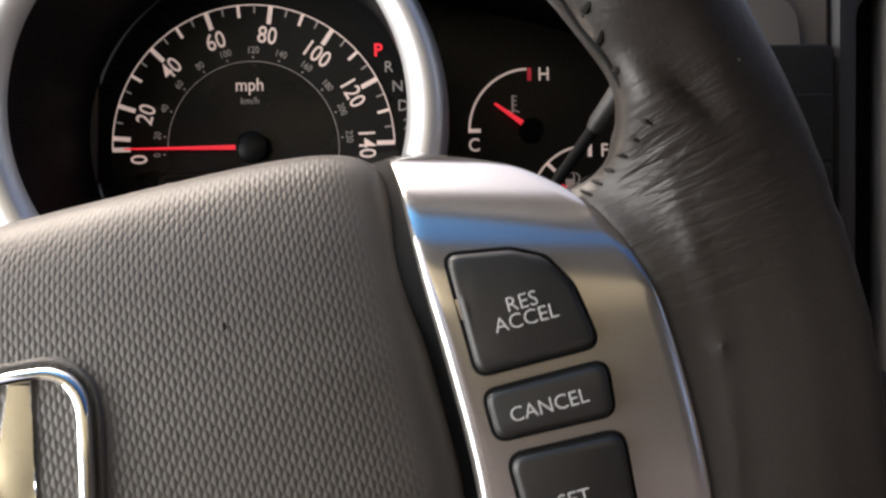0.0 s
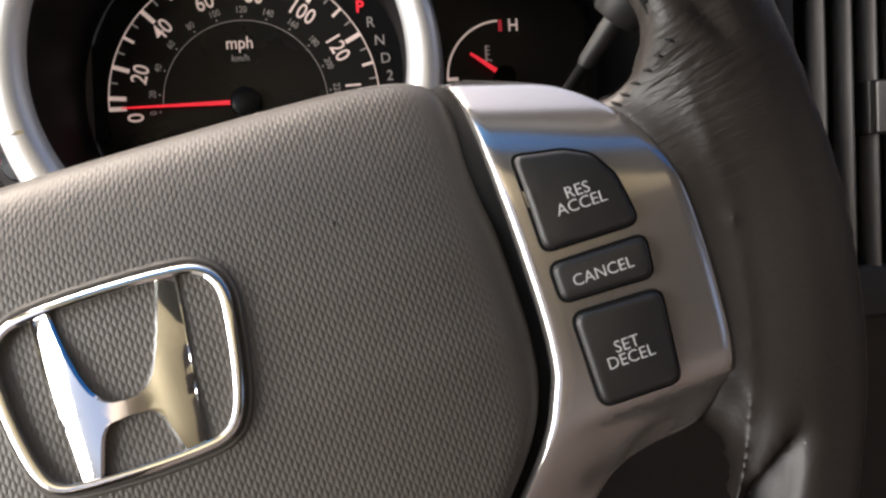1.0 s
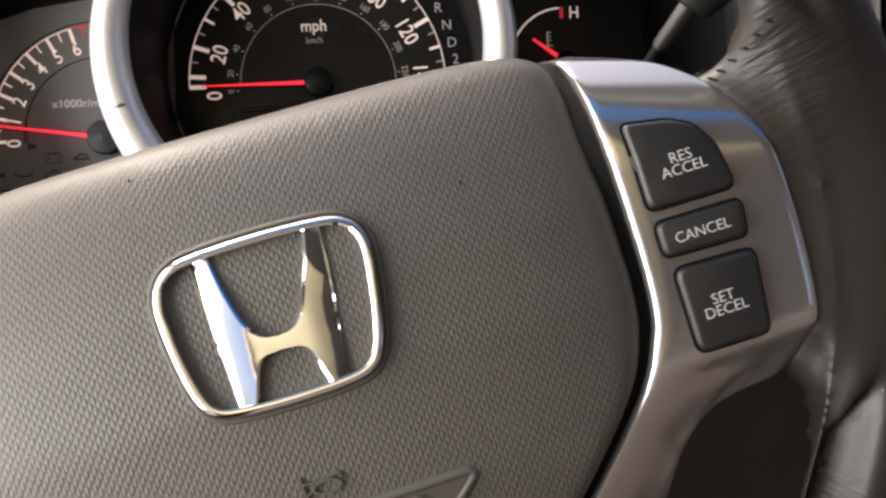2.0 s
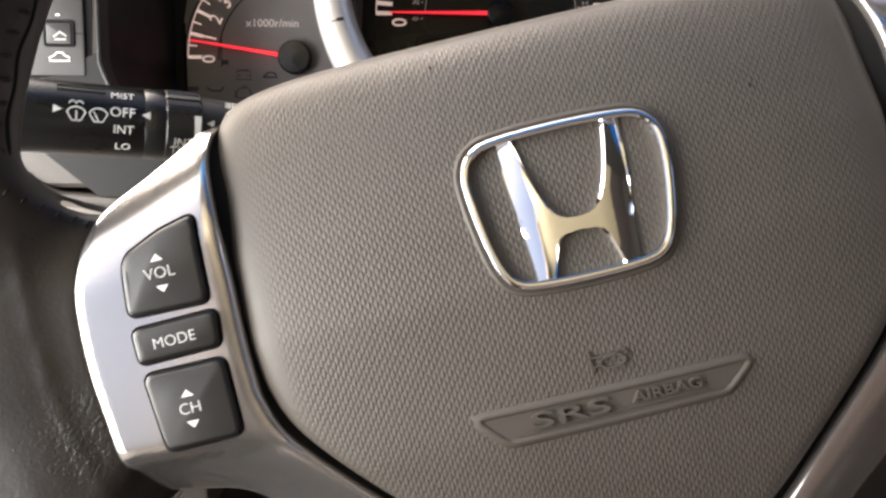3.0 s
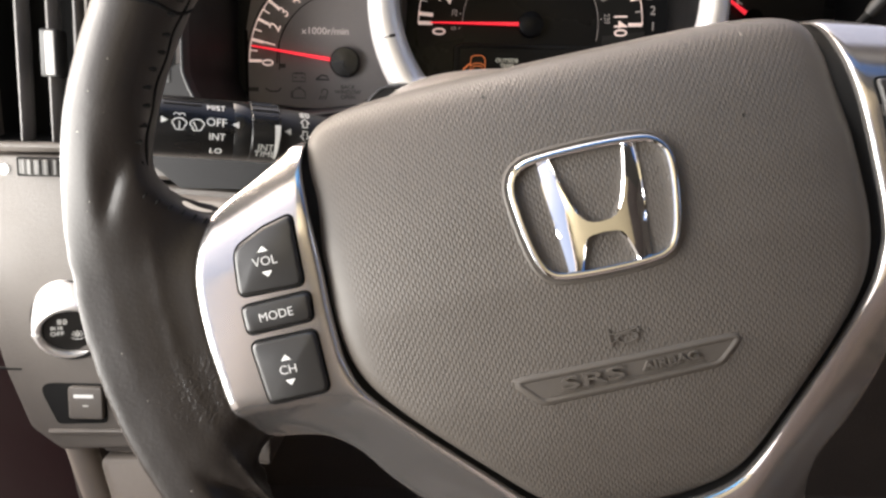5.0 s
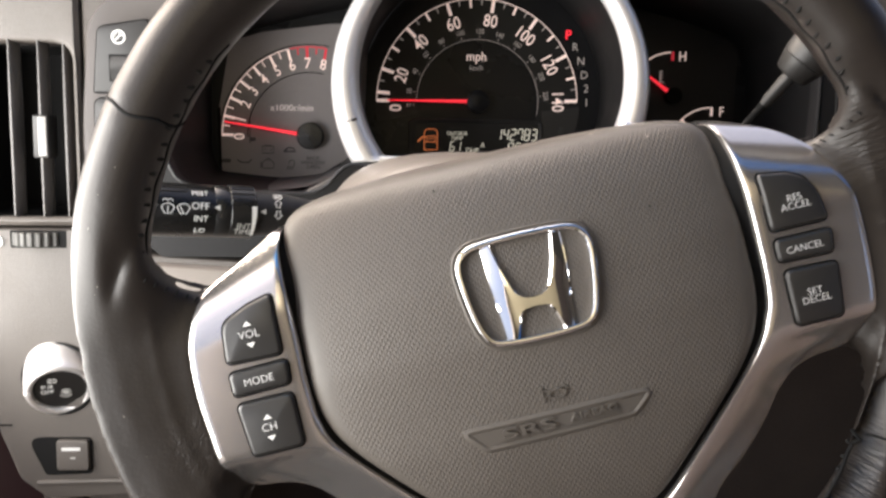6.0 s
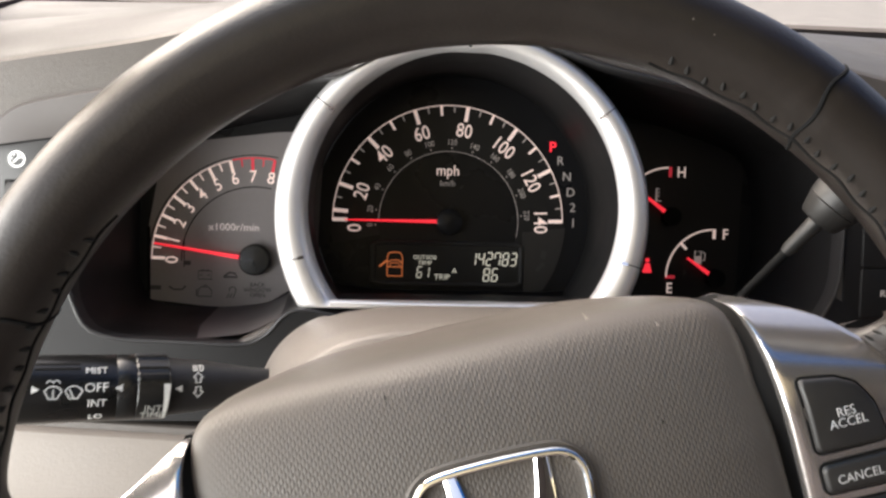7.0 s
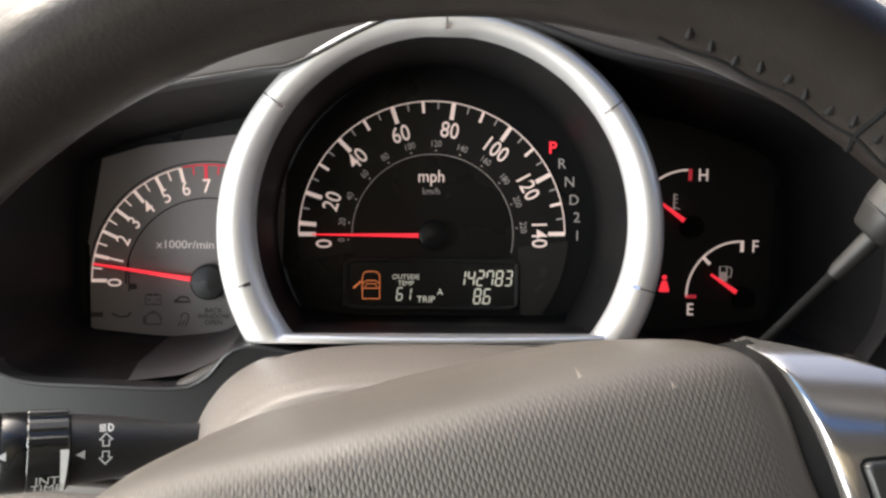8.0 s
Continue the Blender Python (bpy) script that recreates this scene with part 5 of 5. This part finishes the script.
# buttons beside the gauges
for word, y in (("SELECT", -0.0075), ("RESET", -0.0345)):
    b = thing("trip_button", CLUSTER @ pose(0.2300, y, FACE + 0.0022), "flat black trip button with white letters", "button", "trip buttons")
    part("cap", slab(rect(-0.0175, -0.0130, 0.0190, 0.0130, 0.0015), edge(-0.001, 0.0022, 0.0008)), PIT, b, "black cap")
    part("lettering", lettering(word, 0.0052, 0.0, 0.0, 0.0023, 0, 0.0001), GLOW_DIM, b, "grey letters")
part("button_panel", slab(rect(0.2035, -0.0620, 0.2500, 0.0250, 0.004), edge(FACE - 0.002, FACE + 0.0030, 0.001)), PIT, dash, "black panel behind the trip buttons")

# ---- steering column cover ----
column = thing("column_cover", Matrix.Identity(4), "light taupe plastic steering column cover below the gauges", "column cover")


def column_point(s, t):
    """s runs from the dash towards the driver, t round the section from low left over the top to low right."""
    y = 0.182 - 0.096 * s
    half_w = 0.082 + 0.015 * smooth_step(0.0, 0.35, s) - 0.013 * smooth_step(0.5, 1.0, s)
    top = float(np.interp(y, [0.070, 0.078, 0.10, 0.14, 0.175, 0.182], [0.718, 0.7235, 0.7215, 0.7115, 0.6925, 0.688]))
    a = math.pi * (1 - t)
    c, n = math.cos(a), math.sin(a)
    x = half_w * math.copysign(abs(c) ** 0.6, c)
    z = top - 0.085 + 0.085 * abs(n) ** 0.6
    z -= 0.0016 * smooth_step(0.066, 0.060, abs(x)) * smooth_step(0.52, 0.46, s)
    z -= 0.004 * smooth_step(0.93, 1.0, s) ** 2
    return (x, y, z)


part("upper_shell", surface(column_point, 60, 90), COLUMN, column, "light taupe upper shell")
part("lower_shell", surface(lambda s, t: (lambda p: (p[0] * 0.98, p[1] + 0.002, 1.262 - p[2]))(column_point(s, t)), 12, 40), WELL, column, "dark lower shell")
# The dash top's dark colour stands in for shade on this taupe end.
part("end_wall", surface(lambda s, t: (lambda p: (p[0] * (0.2 + 0.8 * s), p[1] + 0.030 * (1 - s), 0.64 + (p[2] - 0.64) * s))(column_point(1.0, t)), 6, 60), DASH_TOP, column, "end of the cover, its shade put into a dark colour")
part("mark", slab(rect(0.030, 0.158, 0.056, 0.168, 0.001), [(0, -0.006), (0, 0.0002), (0.0004, 0.0006)], lambda x, y, z: (x, y, column_point((0.182 - y) / 0.096, 0.5)[2] - 0.0010 + z)), COLUMN, column, "small moulded tab")


# ---- wiper stalk ----
def wiper_stalk():
    axis, up = Vector((-0.9125, -0.3641, 0.1864)), Vector((0.1170, 0.2042, 0.9719))
    m = Matrix.Translation((-0.1136, 0.1097, 0.6850)) @ Matrix((axis, up, axis.cross(up))).transposed().to_4x4() @ Matrix.Scale(0.894, 4)
    s = thing("wiper_stalk", m, "gloss black wiper stalk with white markings beside the steering column", "control stalk")

    def turned(profile, seg=40):
        bm = bmesh.new()
        loops(bm, [[(x, r * math.cos(q), r * math.sin(q)) for q in np.linspace(0, 2 * math.pi, seg, endpoint=False)] for x, r in profile], True, (True, True))
        return bm

    part("arm", turned([(-0.075, 0.005), (-0.045, 0.0062), (-0.022, 0.0085), (-0.006, 0.0110), (0.006, 0.0126), (0.0175, 0.0135)]), WELL, s, "tapered black arm")
    bm = bmesh.new()
    ring = []
    for x, f in ((0.0180, 0.97), (0.0186, 1.0), (0.0318, 1.0), (0.0324, 0.97)):
        ring.append([(x, (0.0150 + (0.0006 if (k // 3) % 2 and (k >= 78 or k < 40) else 0)) * f * math.cos(2 * math.pi * k / 96), (0.0150 + (0.0006 if (k // 3) % 2 and (k >= 78 or k < 40) else 0)) * f * math.sin(2 * math.pi * k / 96)) for k in range(96)])
    loops(bm, ring, True, (True, True))
    part("adjuster_ring", bm, STALK, s, "ribbed black adjuster ring", sharp=25)
    part("grip", turned([(0.0325, 0.0149), (0.0327, 0.0150), (0.0403, 0.0150), (0.0406, 0.0148), (0.0409, 0.0150), (0.095, 0.0151), (0.102, 0.0146), (0.1035, 0.0130)]), STALK, s, "gloss black grip")

    # The side of the stalk that faces the driver, laid flat: x runs to the right, y up the round.
    def wrap(r):
        def f(x, y, z):
            q = y / r
            return (-x, (r + z) * math.sin(q + FACING), (r + z) * FRONT * math.cos(q + FACING))
        return f

    g = wrap(0.0152)
    for words, size, x, y in (("MIST", 0.0044, -0.0495, 0.0097), ("OFF", 0.0056, -0.0495, 0.0018), ("INT", 0.0049, -0.0490, -0.0052), ("LO", 0.0048, -0.0490, -0.0131)):
        part("lettering", lettering(words, size, x, y, 0, 0, 0.0001, g), INK, s, "white letters")
    for y in (0.0108, 0.0136):
        part("groove", slab(rect(-0.0740, y - 0.0005, -0.0560, y + 0.0005, 0.0004), [(0, 0), (0, 0.0001)], g), GAP, s, "dark groove along the grip")
    part("lettering", lettering("INT\nTIME", 0.0050, -0.0252, -0.0105, 0.0009, 0, 0.0001, g, line=0.75), INK_MID, s, "grey letters")
    for x, y, d in ((-0.0404, 0.0015, -1), (-0.0736, 0.0015, 1), (-0.0143, 0.0003, -1)):
        rr = 0.0137 if x > -0.02 else 0.0152
        part("arrow", slab([(x + d * 0.0016, y), (x - d * 0.0016, y + 0.0016), (x - d * 0.0016, y - 0.0016)], [(0, 0), (0, 0.0002)], wrap(rr)), INK, s, "white arrow", False)
    part("wedge", surface(lambda u, v: g(-0.0212 + (0.0030 - 0.0018 * v) * u + 0.0006 * v, 0.0028 - 0.0180 * v, 0.0007), 2, 20), INK, s, "white wedge mark", False)
    for x, extra in ((-0.0668, True), (-0.0586, False)):
        shapes = [stroke(arc(x, -0.0010, 0.0038, 25, 155, 14), 0.0005, 0, 0.0002), stroke([(x - 0.0034, 0.0006), (x - 0.0016, -0.0026), (x + 0.0016, -0.0026), (x + 0.0034, 0.0006)], 0.0005, 0, 0.0002), stroke([(x, -0.0022), (x - 0.0018 if not extra else x, 0.0014)], 0.0005, 0, 0.0002)]
        if extra:
            shapes += [stroke(arc(x - 0.0013, 0.0040, 0.0013, 0, 180, 8), 0.0004, 0, 0.0002), stroke(arc(x + 0.0013, 0.0040, 0.0013, 0, 180, 8), 0.0004, 0, 0.0002)]
        bm = join(*shapes)
        for v in bm.verts:
            v.co = g(*v.co)
        part("wiper_symbol", bm, INK, s, "white wiper symbol", False)
    k = wrap(0.0139)
    lamp = [stroke(arc(-0.0045, 0.0102, 0.0016, -90, 90, 10), 0.0005, 0, 0.0002), stroke([(-0.0045, 0.0118), (-0.0045, 0.0086)], 0.0005, 0, 0.0002)] + [stroke([(-0.0078, 0.0088 + 0.0009 * i), (-0.0054, 0.0088 + 0.0009 * i)], 0.0004, 0, 0.0002) for i in range(4)]
    for sy, y in ((1, 0.0052), (-1, -0.0012)):
        lamp.append(stroke([(-0.0078, y), (-0.0055, y + sy * 0.0026), (-0.0032, y), (-0.0044, y), (-0.0044, y - sy * 0.0022), (-0.0066, y - sy * 0.0022), (-0.0066, y)], 0.0005, 0, 0.0002, True))
    bm = join(*lamp)
    for v in bm.verts:
        v.co = k(*v.co)
    part("lamp_symbol", bm, INK, s, "white lamp and arrow symbols", False)


FACING, FRONT = 0.25, -1.0
wiper_stalk()


# ---- gear lever on the other side of the column ----
def gear_lever():
    knob = Vector((0.1586, 0.1347, 0.7576))
    base = knob - Vector((0.0402, -0.0123, 0.0672))
    d = (knob - base).normalized()
    side = d.cross(Vector((0, 1, 0))).normalized()
    m = Matrix.Translation(knob) @ Matrix((side, d.cross(side) * -1, d)).transposed().to_4x4()
    if m.to_3x3().determinant() < 0:
        m = Matrix.Translation(knob) @ Matrix((side, d.cross(side), d)).transposed().to_4x4()
    m = m @ Matrix.Scale(0.62, 4)
    s = thing("gear_lever", m, "column gear lever with a dark satin sleeve and grey knob", "gear lever")
    n = (knob - base).length
    part("shaft", lathe([(0.0030, -n / 0.62), (0.0036, -0.028)], 24, caps=True), GAP, s, "black lever shaft")
    part("shaft_sleeve", lathe([(0.0042, -0.032), (0.0054, -0.028), (0.0066, 0.002)], 24, caps=True), LEVER, s, "dark satin sleeve")
    part("knob", lathe([(0.0060, -0.001), (0.0140, 0.0006), (0.0152, 0.0020), (0.0195, 0.0150), (0.0190, 0.0156), (0.0199, 0.0162), (0.0215, 0.030), (0.0222, 0.060), (0.019, 0.070), (0.0001, 0.072)], 40), LEVER, s, "smooth grey knob")


gear_lever()


# ---- cabin and surroundings ----
def box(name, lo, hi, mat, label="", kind="structure", r=0.01):
    bm = slab(rect(lo[0], lo[1], hi[0], hi[1], r) if r else rect(lo[0], lo[1], hi[0], hi[1]), [(0, lo[2]), (0, hi[2])])
    return part(name, bm, mat, None, label, kind=kind)


box("floor", (-0.42, -1.90, -0.03), (1.12, 0.95, 0.0), CARPET, "dark carpeted car floor")
box("wall_front", (-0.42, 0.60, 0.0), (1.12, 0.64, 0.795), CARPET, "dark bulkhead behind the dashboard")
box("ceiling", (-0.42, -1.90, 1.27), (0.45, -0.36, 1.31), HEADLINER, "beige cloth headliner")
# Same headliner; the darker colour imitates less light reaching the far side.
box("ceiling_far", (0.45, -1.90, 1.265), (1.10, -0.36, 1.31), PINK_CLOTH, "far part of the headliner, its dimness put into pinkish grey")
box("ceiling_front", (-0.42, -0.36, 1.265), (1.10, -0.12, 1.31), DASH_TOP, "dark grey header over the windscreen")
box("wall_back", (-0.46, -1.94, 0.0), (1.12, -1.90, 1.27), REAR, "tan rear wall of the cabin")
box("wall_left", (-0.46, -1.90, 0.0), (-0.42, -1.05, 1.27), REAR, "tan rear side of the cabin")
# Unseen wall added close behind the camera to hold back rear light.
box("wall_rear_block", (-0.06, -0.46, 0.0), (1.12, -0.41, 0.80), PINK_CLOTH, "added unseen pinkish grey wall that blocks light from behind")
box("wall_right", (0.80, -1.90, 0.0), (0.84, 0.64, 0.92), CARPET, "dark far side of the cabin")
# Unseen; made wide to keep far window light off the airbag cover.
box("wall_right_pillar", (0.80, -0.62, 0.92), (0.84, -0.30, 1.27), CARPET, "unseen dark pillar, made wide to cut light from the far side")
box("wall_right_rear_rail", (0.80, -0.90, 1.21), (0.84, -0.62, 1.27), CARPET, "dark rail over the rear side window")
# Unseen wall added over the window area to limit light from there.
box("wall_right_upper", (0.80, -1.90, 0.92), (0.84, -0.90, 1.27), CARPET, "added unseen dark wall that cuts light from the rear far side")
box("wall_right_rail", (0.80, -0.30, 1.21), (0.84, 0.05, 1.27), CARPET, "dark rail over the far side window")
# Added light block; the open doorway has no wall here.
box("wall_left_low", (-0.46, -1.05, 0.0), (-0.42, 0.05, 0.36), CARPET, "added low dark wall across the door opening, cutting light")
box("sill", (-0.50, -0.95, -0.06), (-0.42, 0.40, 0.03), PAINT, "maroon painted door sill", r=0.02)
box("hinge_pillar", (-0.50, 0.32, 0.0), (-0.345, 0.64, 0.80), PAINT, "dark maroon hinge pillar", r=0.02)
box("kick_panel", (-0.345, 0.24, 0.0), (-0.325, 0.62, 0.60), CARPET, "dark kick panel")
for x in (-0.42, 1.10):
    part("pillar_front", tube([(x, 0.60, 0.80), (x * 0.97, 0.25, 1.04), (x * 0.95, -0.14, 1.28)], [0.030, 0.048, 0.048], 12), HEADLINER, None, "beige windscreen pillar", kind="structure")
glass = bpy.data.materials.new("window_glass")
glass.use_nodes = True
gn = glass.node_tree.nodes
mix, clear, gloss = gn.new("ShaderNodeMixShader"), gn.new("ShaderNodeBsdfTransparent"), gn.new("ShaderNodeBsdfGlossy")
gloss.inputs["Roughness"].default_value, mix.inputs[0].default_value = 0.02, 0.05
glass.node_tree.links.new(clear.outputs[0], mix.inputs[1])
glass.node_tree.links.new(gloss.outputs[0], mix.inputs[2])
glass.node_tree.links.new(mix.outputs[0], gn["Material Output"].inputs[0])
screen = part("window_1", surface(lambda s, t: (-0.41 + 1.50 * s, 0.60 - 0.73 * t, 0.80 + 0.475 * t + 0.05 * math.sin(math.pi * t)), 12, 12), glass, None, "clear windscreen", kind="structure")
screen.visible_shadow = False
tint = bpy.data.materials.new("blue_shade_band")
tint.use_nodes = True
tn = tint.node_tree.nodes
veil = tn.new("ShaderNodeBsdfTransparent")
veil.inputs[0].default_value = (0.05, 0.28, 0.60, 1)
tint.node_tree.links.new(veil.outputs[0], tn["Material Output"].inputs[0])
shade = part("window_2", surface(lambda s, t: (-0.41 + 1.50 * s, 0.60 - 0.73 * (0.66 + 0.34 * t) - 0.003, 0.80 + 0.475 * (0.66 + 0.34 * t) + 0.05 * math.sin(math.pi * (0.66 + 0.34 * t)) - 0.003), 12, 8), tint, None, "blue tinted band along the top of the windscreen", kind="structure")
shade.visible_shadow = False
ground = part("ground", surface(lambda s, t: (-400 + 800 * s, -400 + 800 * t, -0.55), 8, 8), ASPHALT, None, "pale concrete ground", kind="structure")
